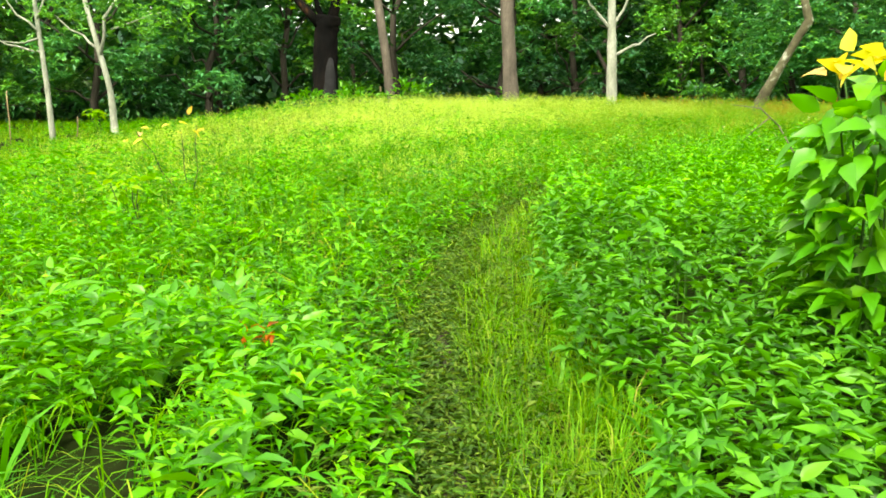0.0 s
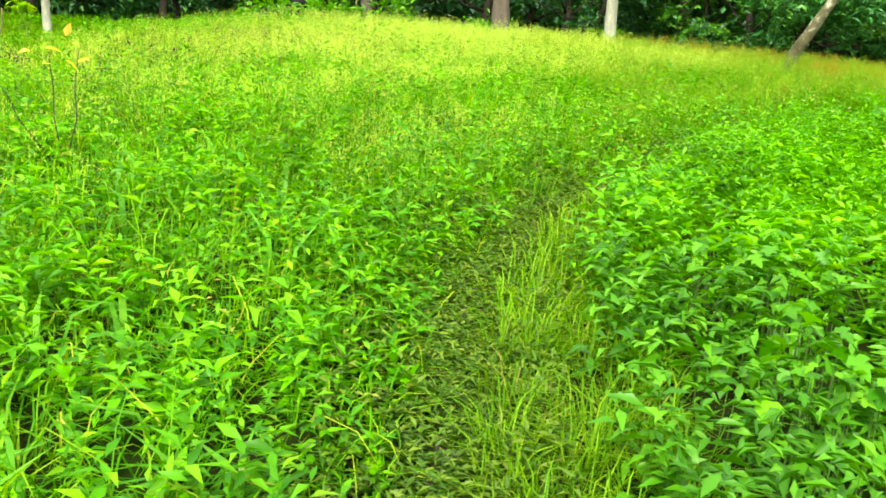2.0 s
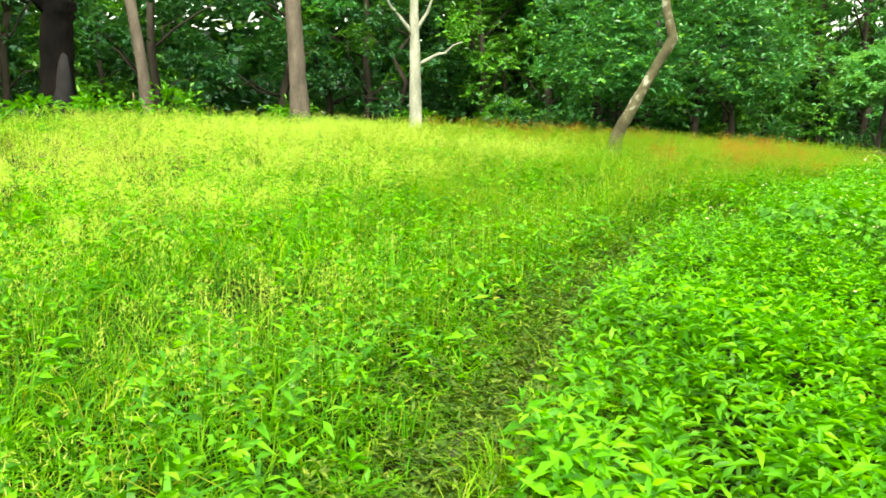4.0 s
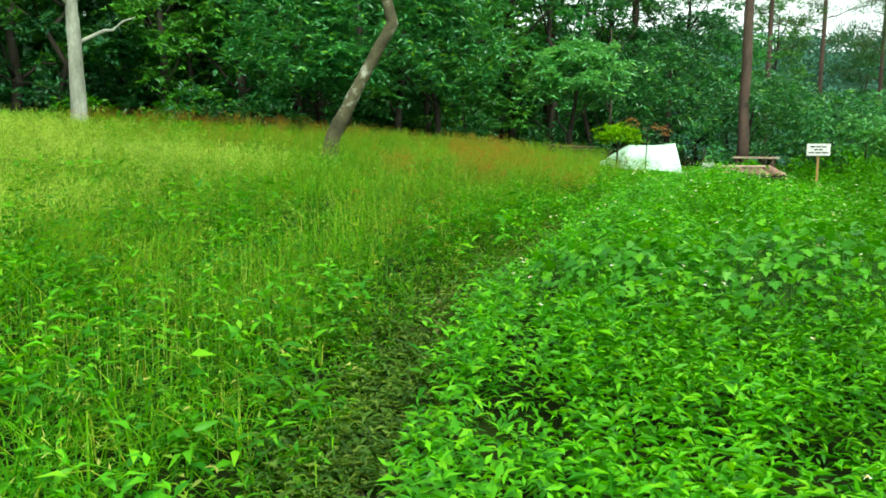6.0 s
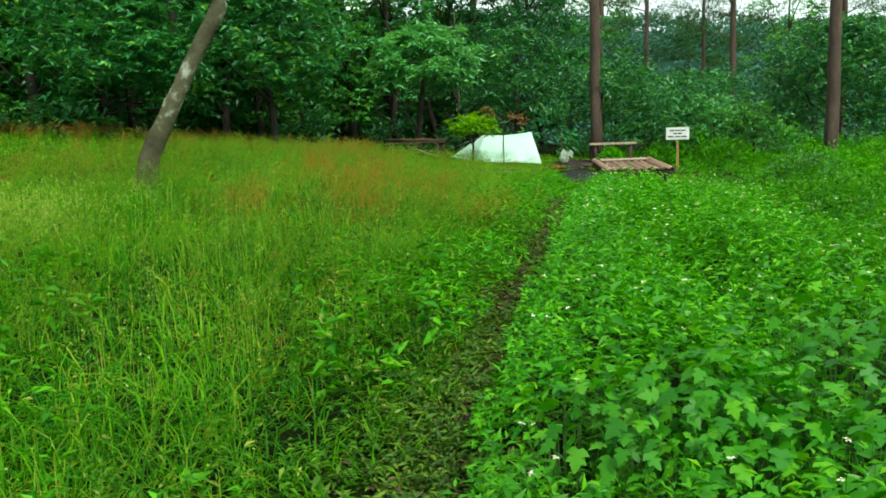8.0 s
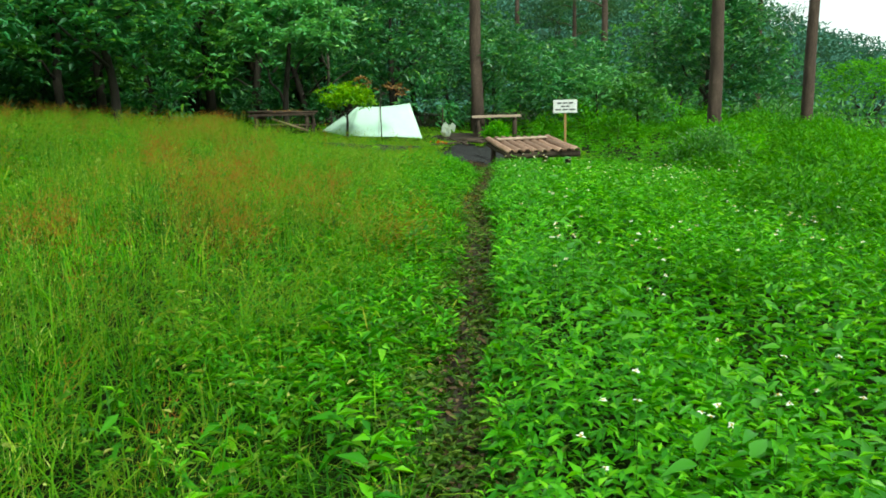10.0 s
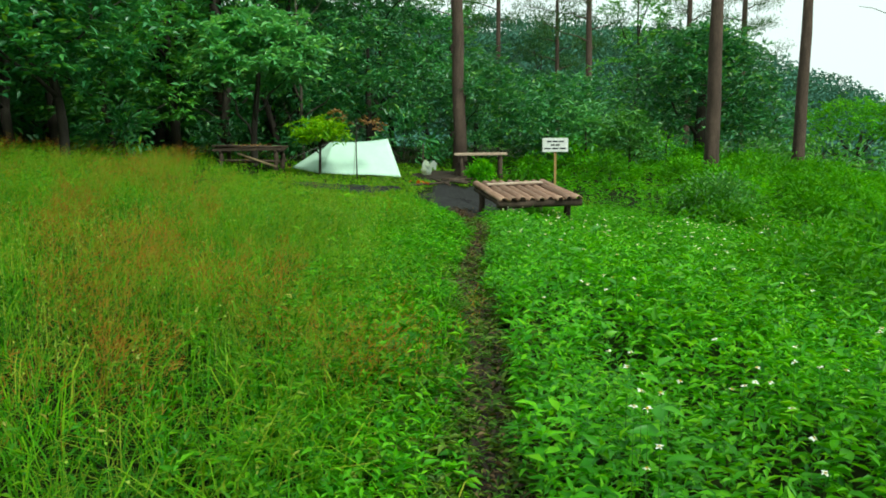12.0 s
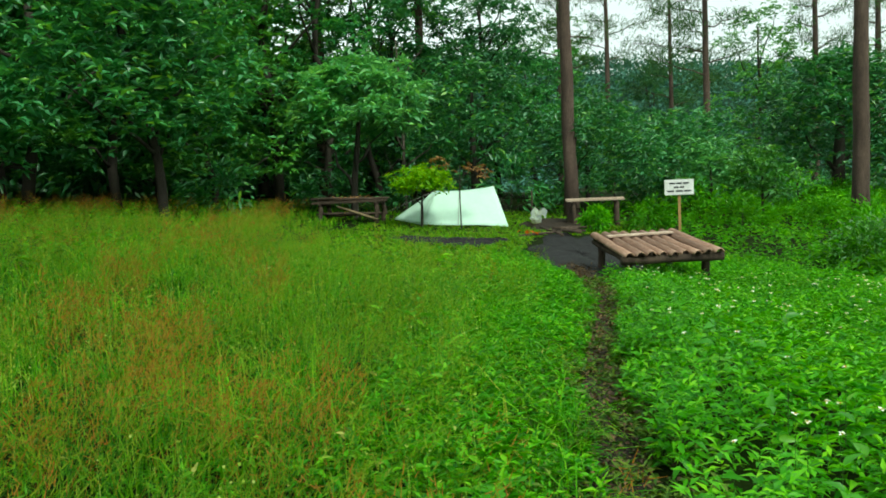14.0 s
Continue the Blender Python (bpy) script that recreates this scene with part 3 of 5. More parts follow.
v, f = grass(x[~crest], y[~crest], 8, h[~crest], 0.016, (0.6, 2.2), 0.95)
stuff("meadow_grass", v, f, GRASS, "tall green grass spread over the rising meadow", "grass")
# a strip of taller grass right of the trail near its start
x, y = spread(4600, -0.4, 2.4, 0.2, 9)
d, s = trail(x, y)
keep = in_view_band(d, 0.12, 0.85) & (rng.uniform(size=len(x)) < np.interp(s, [6, 8, 12, 15], [0.5, 1, 0.8, 0.2]))
x, y = x[keep], y[keep]
v, f = grass(x, y, 10, np.full(len(x), 0.36), 0.006)
stuff("path_side_grass", v, f, TURF, "fine tall grass along the edge of the path", "grass")
# short turf of the camp
x, y = spread(14000, 12.5, 29, 14, 26)
keep = (camp(x, y) > 0.3) & (mire(x, y) > 0.98)
x, y = x[keep], y[keep]
v, f = grass(x, y, 7, np.full(len(x), 0.11), 0.02)
stuff("short_turf", v, f, TURF, "short trodden turf round the tent", "grass")
# small weeds between the grass, beside the trail
x, y = spread(42000, -3.0, 15.5, 2.0, 20)
d, s = trail(x, y)
keep = in_view_band(-d, 0.14, 4.8) & (rng.uniform(size=len(x)) < np.interp(s, [8, 11, 13], [0.1, 0.4, 0.6]) * np.interp(-d, [0, 0.8, 1.3, 4.8], [1.6, 1.2, 0.4, 0.2])) & ((swell(x, y, 0.8, 1.2) > -0.3) | (d > -0.9)) & (mire(x, y) > 1) & (camp(x, y) < 0.4)
x, y, d, s = x[keep], y[keep], d[keep], s[keep]
v, f = herbs(x, y, (0.08 + 0.06 * swell(x, y, 0.5, 2.0) * (s > 16) + 0.2 * step(0.1, 0.8, -d)) * lowness(x, y) * rng.uniform(0.7, 1.3, len(x)), 10, rng.uniform(0.035, 0.065, len(x)), True, 0.3)
stuff("small_weeds", v, f, TINY, "small-leaved weeds mixed into the grass", "weeds")
# a low leafy edge left of the trail towards the camp
x, y = spread(26000, 6, 16.5, 10.5, 17)
d, s = trail(x, y)
keep = in_view_band(-d, 0.12, 1.6) & (s > 17) & (mire(x, y) > 1.02) & (rng.uniform(size=len(x)) < np.interp(-d, [0.1, 0.7, 1.3], [1, 0.7, 0.05]) * np.interp(s, [17, 21, 24], [0.35, 0.7, 1.0])) & (swell(x, y, 0.28, 1.9) > -0.5)
x, y, d = x[keep], y[keep], d[keep]
v, f = herbs(x, y, (0.07 + 0.12 * step(0.05, 0.5, -d) + 0.07 * swell(x, y, 0.33, 0.5)) * rng.uniform(0.8, 1.25, len(x)), 10, rng.uniform(0.045, 0.08, len(x)), True, 0.25)
stuff("low_herbs", v, f, HERB, "low mounds of small-leaved green herbs by the mud", "herbs")
# low plants round and under the slat bench
x, y = spread(5200, 13.8, 20.5, 12.0, 16.6)
d, s = trail(x, y)
keep = (d > 0.25) & (np.hypot(x - 16.7, y - 14.4) < 2.6) & (mire(x, y) > 1.03)
x, y = x[keep], y[keep]
v, f = herbs(x, y, (0.17 + 0.06 * swell(x, y, 0.33, 0.5)) * rng.uniform(0.7, 1.25, len(x)), 9, rng.uniform(0.05, 0.085, len(x)), True, 0.25)
stuff("low_herbs", v, f, HERB, "low green herbs growing round the bench", "herbs")
# plants with long strap leaves on both sides of the first stretch
x, y = spread(260, -3, 3, 0.5, 8)
d, s = trail(x, y)
keep = (np.abs(d) > 0.5) & (np.abs(d) < 2.6)
x, y = x[keep], y[keep]
v, f = grass(x, y, 7, np.full(len(x), 0.42), 0.028, (0.6, 2.0), 0.6)
stuff("strap_leaf_plants", v, f, BROAD, "bright green plants with long strap-like leaves", "plants")
# pinhead pale flowers of the weeds
x, y = spread(9000, 0, 13, 6, 17)
d, s = trail(x, y)
keep = in_view_band(-d, 0.5, 4.5) & (swell(x, y, 0.7, 4.4) > 0.05)
x, y = x[keep], y[keep]
p = np.stack([x, y, land(x, y) + rng.uniform(0.22, 0.4, len(x))], 1)
v, f = joined([leaves(p, rng.normal(size=p.shape) + [0, 0, 0.3], 0.014, 0.012, 0.2, 0.1, True), blades(p - [0, 0, 0.2], np.tile([0.0, 0.01, 1.0], (len(p), 1)), 0.2, 0.0018, 0.05)])
stuff("pinhead_flowers", v, f, PALE, "tiny pale yellow flower heads on thin stalks", "flowers")
# trodden leaves on the trail
k = rng.uniform(5.0, run[-1] - 3.0, 10000)
x, y = np.interp(k, run, line[:, 0]), np.interp(k, run, line[:, 1])
wide = np.interp(k, [8, 14, 17], [0.24, 0.22, 0.17])
x, y = x + wide * rng.normal(size=len(k)), y + wide * rng.normal(size=len(k))
d, s = trail(x, y)
keep = (np.abs(d) < np.interp(s, [8, 15], [0.5, 0.42])) & (rng.uniform(size=len(x)) < np.interp(s, [6, 16, 20, 23], [1.0, 1.0, 0.85, 0.4]) * np.where(s > 20, np.interp(np.abs(d), [0.04, 0.18], [0.35, 1.8]), 1))
x, y, d = x[keep], y[keep], d[keep]
v, f = herbs(x, y, rng.uniform(0.03, 0.11, len(x)) + 0.1 * step(0.2, 0.42, np.abs(d)), 9, rng.uniform(0.035, 0.07, len(x)), True, 0.4)
stuff("trodden_plants", v, f, TROD, "small dull trodden plants on the footpath", "plants")


k = rng.uniform(17.0, run[-1] - 1.0, 4000)
x, y = np.interp(k, run, line[:, 0]) + 0.12 * rng.normal(size=len(k)), np.interp(k, run, line[:, 1]) + 0.12 * rng.normal(size=len(k))
v, f = leaves(np.stack([x, y, land(x, y) + 0.05 + 0.02 * rng.uniform(size=len(k))], 1), rng.normal(size=(len(k), 3)) * [1, 1, 0.25], rng.uniform(0.02, 0.06, len(k)), 0.018, 0.3, 0.1, True)
stuff("leaf_litter", v, f, LITTER, "dead brown leaves trodden into the path", "leaf litter")


def slivers(p, d, length, width):
    """Hair-fine flecks, one small blade face each."""
    n = len(p)
    d = unit(d)
    side = unit(np.cross(d, rng.normal(size=(n, 3)))) * width / 2
    L = np.broadcast_to(length, n)[:, None]
    v = np.stack([p - side, p + side, p + d * L], 1)
    return v.reshape(-1, 3), np.arange(3 * n).reshape(-1, 3)


def seed_heads(x, y, h, flecks, size, slim, lean, loose=0.035):
    """Fine leaning stalks, each with an open spray of hair-fine seeds."""
    n = len(x)
    foot = np.stack([x, y, land(x, y)], 1)
    d = unit(np.stack([lean + 0.34 * rng.normal(size=n), -0.1 + 0.34 * rng.normal(size=n), np.ones(n)], 1))
    stalk = blades(foot, d, h, 0.002, 0.25)
    t = rng.uniform(0.6, 1.05, (n, flecks))
    p = foot[:, None] + d[:, None] * (h[:, None] * t)[..., None] + loose * rng.normal(size=(n, flecks, 3)) * (1.15 - t)[..., None] * 2.2
    g = slivers(p.reshape(-1, 3), (d[:, None] + 0.55 * rng.normal(size=(n, flecks, 3))).reshape(-1, 3), size * rng.uniform(0.6, 1.4, n * flecks), size * slim)
    return joined([stalk, g])


x, y = spread(40000, -8, 14, 6, 29)
d, s = trail(x, y)
keep = (d < -0.8) & ((s < 15) | ((d < -3) & (x < 5.5)) | (rng.uniform(size=len(x)) < 0.06)) & (rng.uniform(size=len(x)) < 1.7 * np.exp(-(((x - 2.6) / 4.6) ** 2) - ((y - 14) / 7.5) ** 2)) & (swell(x, y, 1.3, 3.3) > -0.5) & ((d < -3.2) | (rng.uniform(size=len(x)) < 0.35))
x, y = x[keep], y[keep]
v, f = seed_heads(x, y, rng.uniform(0.36, 0.6, len(x)) * (0.85 + 0.3 * swell(x, y, 0.7, 1.2)), 30, 0.032, 0.14, 0.18, 0.06)
stuff("pale_seed_grass", v, f, PALE, "pale straw-green seeding grass on the meadow's crest", "grass")
x, y = spread(36000, 2, 21, 9, 28)
d, s = trail(x, y)
drift = swell(x, y, 0.75, 5.1) + 0.7 * swell(x, y, 0.3, 1.1)
keep = (d < -0.8) & (drift > 0.42) & (lowness(x, y) > 0.5) & (rng.uniform(size=len(x)) < 0.38) & (x > 4 + 0.12 * (y - 9)) & ((d < -3.5) | (rng.uniform(size=len(x)) < 0.45))
x, y = x[keep], y[keep]
for cx, cy in ((8.4, 13.2), (8.4, 13.7), (8.6, 14.3), (7.9, 13.9), (8.9, 15.4), (9.9, 16.6), (7.2, 13.1), (8.0, 12.4), (8.9, 14.8), (10.4, 15.6), (6.6, 13.8), (11.3, 16.9)):
    x, y = np.append(x, cx + 0.12 * rng.normal(size=24)), np.append(y, cy + 0.12 * rng.normal(size=24))
v, f = seed_heads(x, y, rng.uniform(0.4, 0.6, len(x)), 44, 0.042, 0.07, 0.4, 0.06)
stuff("rusty_seed_grass", v, f, RUSTY, "rust-red seed heads in drifts above the grass", "grass")
x, y = spread(34000, 2, 17, 7, 22)
d, s = trail(x, y)
keep = (d < -0.7) & (d > -8) & (swell(x, y, 0.8, 2.7) + 0.5 * swell(x, y, 0.35, 4.1) > -0.2) & (lowness(x, y) > 0.5) & (rng.uniform(size=len(x)) < 0.42)
x, y = x[keep], y[keep]
v, f = seed_heads(x, y, rng.uniform(0.36, 0.56, len(x)), 34, 0.052, 0.06, 0.45, 0.07)
stuff("golden_plume_grass", v, f, GOLDEN, "feathery golden-green grass plumes leaning over the meadow", "grass")

# white flowers above the herbs
x, y = spread(3800, 3, 17, 7, 16)
d, s = trail(x, y)
keep = in_view_band(d, 0.3, 4.5) & (rng.uniform(size=len(x)) < np.interp(s, [15, 18, 22, 27], [0.04, 0.4, 0.75, 1.0])) & (swell(x, y, 0.45, 2.2) + 0.6 * swell(x, y, 1.5, 0.8) > 0.05) & (mire(x, y) > 1.1)
x, y, d = x[keep], y[keep], d[keep]
n = len(x)
head = np.stack([x, y, land(x, y) + herb_height(x, y, d) + rng.uniform(0.0, 0.14, n)], 1)
az = rng.uniform(0, 6.28, n)[:, None] + np.arange(5)[None] * 1.257
pd = np.stack([np.cos(az), np.sin(az), 0.3 * rng.normal(size=(n, 5)) + 0.1], -1)
v, f = leaves(np.repeat(head, 5, 0), pd.reshape(-1, 3), 0.016, 0.011, 0.1, 0.1)
stuff("white_flowers", v, f, PETAL, "small white daisy-like flowers above the herbs", "flowers")
v, f = leaves(np.repeat(head, 3, 0) - [0, 0, 0.004], unit(rng.normal(size=(3 * n, 3)) * 0.4 + [0, 0, 1]), 0.01, 0.01, 0.3, 0.1)
stuff("flower_centres", v, f, POLLEN, "yellow centres of the white flowers", "flowers")
foot = head - [0, 0, 0.3]
v, f = blades(foot, np.tile([0.01, 0.0, 1.0], (n, 1)), 0.3, 0.003, 0.05)
stuff("flower_stalks", v, f, STEM, "thin green flower stalks", "flowers")


def lobed_patch(cx, cy, rx, ry, n, h, size, label):
    x, y = cx + rx * rng.normal(size=n) * 0.5, cy + ry * rng.normal(size=n) * 0.5
    d, s = trail(x, y)
    ok = (np.abs(d) > 0.35) & (hollow(x, y) > 0.35)
    x, y, n = x[ok], y[ok], int(ok.sum())
    r = np.hypot((x - cx) / rx, (y - cy) / ry)
    z = land(x, y) + h * np.maximum(1 - 0.35 * r, 0.4) * rng.uniform(0.72, 1.08, n)
    az = np.arctan2(y - cy, x - cx) + 0.8 * rng.normal(size=n)
    dd = np.stack([np.cos(az), np.sin(az), -0.3 + 0.5 * rng.normal(size=n)], 1)
    v, f = lobed(np.stack([x, y, z], 1), dd, size * rng.uniform(0.5, 1.15, n))
    stalks = blades(np.stack([x, y, land(x, y)], 1), np.tile([0.02, 0.02, 1.0], (n, 1)), z - land(x, y), 0.006, 0.02)
    ob = stuff("lobed_leaf_plants", v, f, VINE, label, "plants")
    put("stalks", *stalks, STEM, ob)


lobed_patch(5.4, 9.35, 0.75, 0.6, 700, 0.58, 0.075, "mound of lobed green leaves beside the path")
lobed_patch(6.5, 8.7, 1.5, 0.9, 950, 0.74, 0.08, "broad lobed leaves of a climbing plant over herbs")
lobed_patch(1.25, 3.9, 0.35, 0.4, 60, 0.58, 0.085, "light green lobed leaves at the path's edge")
lobed_patch(1.5, 4.9, 0.5, 0.5, 90, 0.56, 0.075, "small group of rounded lobed leaves")
lobed_patch(8.75, 12.4, 0.32, 0.25, 60, 0.26, 0.09, "broad-leaved plant at the muddy edge")

# broad-leaved weeds that stand out near the path
def broad_weeds(n, x0, x1, y0, y1, lo, hi, h, size, label):
    x, y = spread(n, x0, x1, y0, y1)
    d, s = trail(x, y)
    ok = in_view_band(d, lo, hi)
    ok = ok & (hollow(x, y) > 0.6)
    x, y, d = x[ok], y[ok], d[ok]
    v, f = herbs(x, y, (herb_height(x, y, d) + h) * rng.uniform(0.85, 1.15, len(x)), 9, size * rng.uniform(0.8, 1.2, len(x)), wide=0.44)
    stuff("broad_leaf_weeds", v, f, BROAD, label, "weeds")


broad_weeds(160, -2.6, -0.4, -0.2, 3.2, -2.4, -0.55, 0.1, 0.13, "nettle-like weeds with broad toothed leaves")
broad_weeds(34, 0.9, 2.0, 0.9, 2.2, 0.6, 2.3, 0.05, 0.12, "light green weeds with broad leaves")
broad_weeds(240, 5.0, 12, 7, 13, 0.5, 3.5, 0.06, 0.1, "broad-leaved weeds rising above flowering herbs")

# the overgrown field further to the right, finer where it comes near
x, y = spread(15000, 4, 48, -4, 24)
d, s = trail(x, y)
keep = ((d > 3.6) | ((x > 15.8) & (d > 0.9))) & (mire(x, y) > 1.05) & (np.hypot(x - 16.4, y - 14.7) > 1.45) & (camp(x, y) < 0.6) & (y < 22 - 0.2 * np.abs(x - 26)) & (rng.uniform(size=len(x)) < np.interp(d, [3.6, 9], [1.0, 0.6]))
x, y, d = x[keep], y[keep], d[keep]
v, f = herbs(x, y, np.maximum(0.27 + 0.2 * swell(x, y, 0.8, 0.6) + rng.uniform(-0.08, 0.08, len(x)), 0.08), 9, rng.uniform(0.8, 1.2, len(x)) * np.interp(d, [3.6, 6, 14], [0.1, 0.13, 0.19]), True)
stuff("field_herbs", v, f, BUSH, "knee-high green growth over the field", "herbs")

# the same growth round about the start
x, y = spread(7500, -14, 15, -6, 11)
d, s = trail(x, y)
keep = (y < -0.5) | (d > 4.1) | (d < -6.3)
x, y = x[keep], y[keep]
v, f = herbs(x, y, rng.uniform(0.2, 0.4, len(x)), 9, rng.uniform(0.12, 0.2, len(x)), True)
stuff("field_herbs", v, f, BUSH, "green herbs spread over the ground round the start", "herbs")

# bushes on the far side of the herbs, right of the trail
def bush(cx, cy, r, h, n, size, mat, label, name="bush", wide=0.36, simple=True):
    z0 = float(land(cx, cy))
    ob = base_at(name, cx, cy, z0, label, "bush", "bushes beyond the herbs")
    k = max(8, n // 40)
    a, q = rng.uniform(0, 6.28, k), np.sqrt(rng.uniform(0, 1, k))
    c = np.stack([np.cos(a) * q * r * 0.8, np.sin(a) * q * r * 0.8, h * (0.15 + 0.8 * (1 - 0.75 * q**2) * np.sqrt(rng.uniform(0.05, 1.0, k)))], 1)
    per = n // k
    p = np.repeat(c, per, 0) + rng.normal(size=(k * per, 3)) * np.array([r * 0.2, r * 0.2, h * 0.12])
    p[:, 2] = np.maximum(p[:, 2], 0.03)
    out = p - np.array([0, 0, h * 0.3])
    out = unit(out) + 0.5 * rng.normal(size=p.shape)
    if simple:
        v, f = leaves(p, out, size * rng.uniform(0.6, 1.3, len(p)), size * wide, 0.2, 0.3, True)
    else:
        v, f = ovals(p, out, size * rng.uniform(0.6, 1.3, len(p)), size * wide)
    put("foliage", v, f, mat, ob)
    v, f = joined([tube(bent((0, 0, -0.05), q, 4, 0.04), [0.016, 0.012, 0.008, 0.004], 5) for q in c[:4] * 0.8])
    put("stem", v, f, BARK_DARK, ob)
    return ob


for i in range(64):
    cx = 11.5 + 26 * (i % 16 + rng.uniform(0, 1)) / 16
    lane = i // 16
    ahead = 13.0 + (cx - 12) * 0.22
    cy = ahead - 2.4 - lane * 1.9 + rng.uniform(-0.6, 0.6)
    if mire(np.array(cx), np.array(cy)) < 1.4 or math.hypot(cx - 16.2, cy - 14.6) < 2.8:
        continue
    close = cx < 19
    bush(cx, cy, rng.uniform(0.55, 1.0), rng.uniform(0.4, 0.85) * (1.0 if cx < 24 else 1.35), 2200 if close else 1000, 0.085 if close else 0.13, BUSH, "bright green leafy bush in the overgrown field")
bush(20.3, 12.8, 0.85, 0.9, 2600, 0.085, DARK_WARM, "dark feathery bush standing out of the field")
big = base_at("yellow_topped_bush", 2.13, 2.96, float(land(2.13, 2.96)), "bush with large green leaves and yellow young tops", "bush")
a, q = rng.uniform(0, 6.283, 620), rng.uniform(0.05, 1, 620) ** 0.6
p = np.stack([0.4 * q * np.cos(a), 0.4 * q * np.sin(a), 1.50 * (0.25 + 0.75 * rng.uniform(0, 1, 620) * (1 - 0.25 * q**2))], 1)
out = np.stack([np.cos(a), np.sin(a), rng.uniform(-0.5, 0.5, 620)], 1) + 0.5 * rng.normal(size=(620, 3))
put("foliage", *ovals(p, out, rng.uniform(0.13, 0.22, 620), rng.uniform(0.07, 0.11, 620), 0.15, 0.4), BROAD, big)
for k in range(6):
    put("stem", *tube(bent((0, 0, -0.05), (0.25 * math.cos(k), 0.25 * math.sin(k), 1.50 * rng.uniform(0.8, 1.0)), 6, 0.02), np.linspace(0.012, 0.004, 6), 5), STEM, big)
p = np.array([-0.2, -0.06, 1.52]) + rng.normal(size=(16, 3)) * [0.07, 0.07, 0.05]
put("young_leaves", *ovals(p, rng.normal(size=(16, 3)) * [1, 1, 0.5] + [0, 0, 0.3], rng.uniform(0.1, 0.15, 16), 0.095, 0.2, 0.45), YELLOW, big, "yellow and pinkish young leaves at the top")
dead = base_at("dead_branch", 2.9, 4.0, float(land(2.9, 4.0)), "bare grey twig sticking out of the bush", "branch")
put("twig", *tube(bent((0, 0, -0.05), (-0.7, 0.25, 1.15), 6, 0.015), np.linspace(0.006, 0.004, 6), 6), BARK_BROWN, dead)
put("twig", *tube([(-0.7, 0.25, 1.15), (-0.82, 0.27, 1.26), (-1.0, 0.3, 1.28)], [0.005, 0.004, 0.002], 5), BARK_BROWN, dead)
put("twig", *tube([(-0.76, 0.26, 1.2), (-0.85, 0.25, 1.13), (-0.93, 0.25, 1.05)], [0.004, 0.003, 0.002], 5), BARK_BROWN, dead)

# ---- trees ----
def crown_leaves(centres, radius, per, size, flat=0.6, spread_out=0.5, width=0.4, simple=True):
    """Leaves in whorls: twigs round each centre, and on each twig's end a ring of drooping leaves."""
    k, ring = len(centres), 6
    twigs = max(1, per // ring)
    o = rng.normal(size=(k * twigs, 3)) * np.array([1, 1, flat]) * np.repeat(np.broadcast_to(radius, k), twigs)[:, None]
    tip = np.repeat(centres, twigs, 0) + o
    n = len(tip)
    az = rng.uniform(0, 6.283, n)[:, None] + np.arange(ring)[None] * 1.047 + 0.35 * rng.normal(size=(n, ring))
    el = 0.2 + 0.38 * rng.normal(size=(n, ring))
    d = np.stack([np.cos(az) * np.cos(el), np.sin(az) * np.cos(el), np.sin(el)], -1) + 0.6 * spread_out * (unit(o) * [1, 1, 0.5])[:, None]
    p = np.repeat(tip, ring, 0) + 0.06 * size * rng.normal(size=(n * ring, 3))
    L = size * rng.uniform(0.6, 1.25, n * ring)
    return leaves(p, d.reshape(-1, 3), L, L * width, 0.18, 0.24, simple)


def forest_tree(name, height, reach, low, clumps, per, size, mat, trunk_mat, trunk_r, label):
    """A broadleaf tree: bending trunk, limbs that end in clumps of leaves, an uneven crown with gaps."""
    ob = base_at(name, 0, 0, 0, label, "tree", "trees of the forest edge")
    stem = bent((0, 0, -0.2), (rng.normal() * 0.4, rng.normal() * 0.4, height * 0.9), 9, 0.18)
    pieces = [tube(stem, np.linspace(trunk_r, trunk_r * 0.25, 9), 8, 0.05)]
    centres = []
    boughs = clumps // 6
    for i in range(boughs):
        k = (i + rng.uniform(0, 1)) / boughs
        z = low + (height - low) * k
        wide = reach * (0.5 + 0.6 * math.sin(math.pi * min(1, 0.18 + k * 0.8))) * rng.uniform(0.4, 1.0)
        a = i * 2.4 + rng.uniform(-0.6, 0.6)
        end = np.array([math.cos(a) * wide, math.sin(a) * wide, z])
        dome = unit(rng.normal(size=(6, 3)) + [0, 0, 0.5]) * [0.85, 0.85, 0.5] * rng.uniform(0.7, 1.15)
        centres += list(end + dome)
        if i % 2 == 0:
            root = stem[int(np.clip((z * 0.75) / height * 9, 1, 7))]
            pieces.append(tube(bent(root, end, 5, 0.12), np.linspace(trunk_r * 0.35, 0.015, 5), 5))
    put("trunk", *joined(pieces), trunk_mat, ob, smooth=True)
    v, f = crown_leaves(np.array(centres), rng.uniform(0.22, 0.42, len(centres)), per, size, 0.5, 0.8, 0.46)
    put("crown", v, f, mat, ob)
    return ob


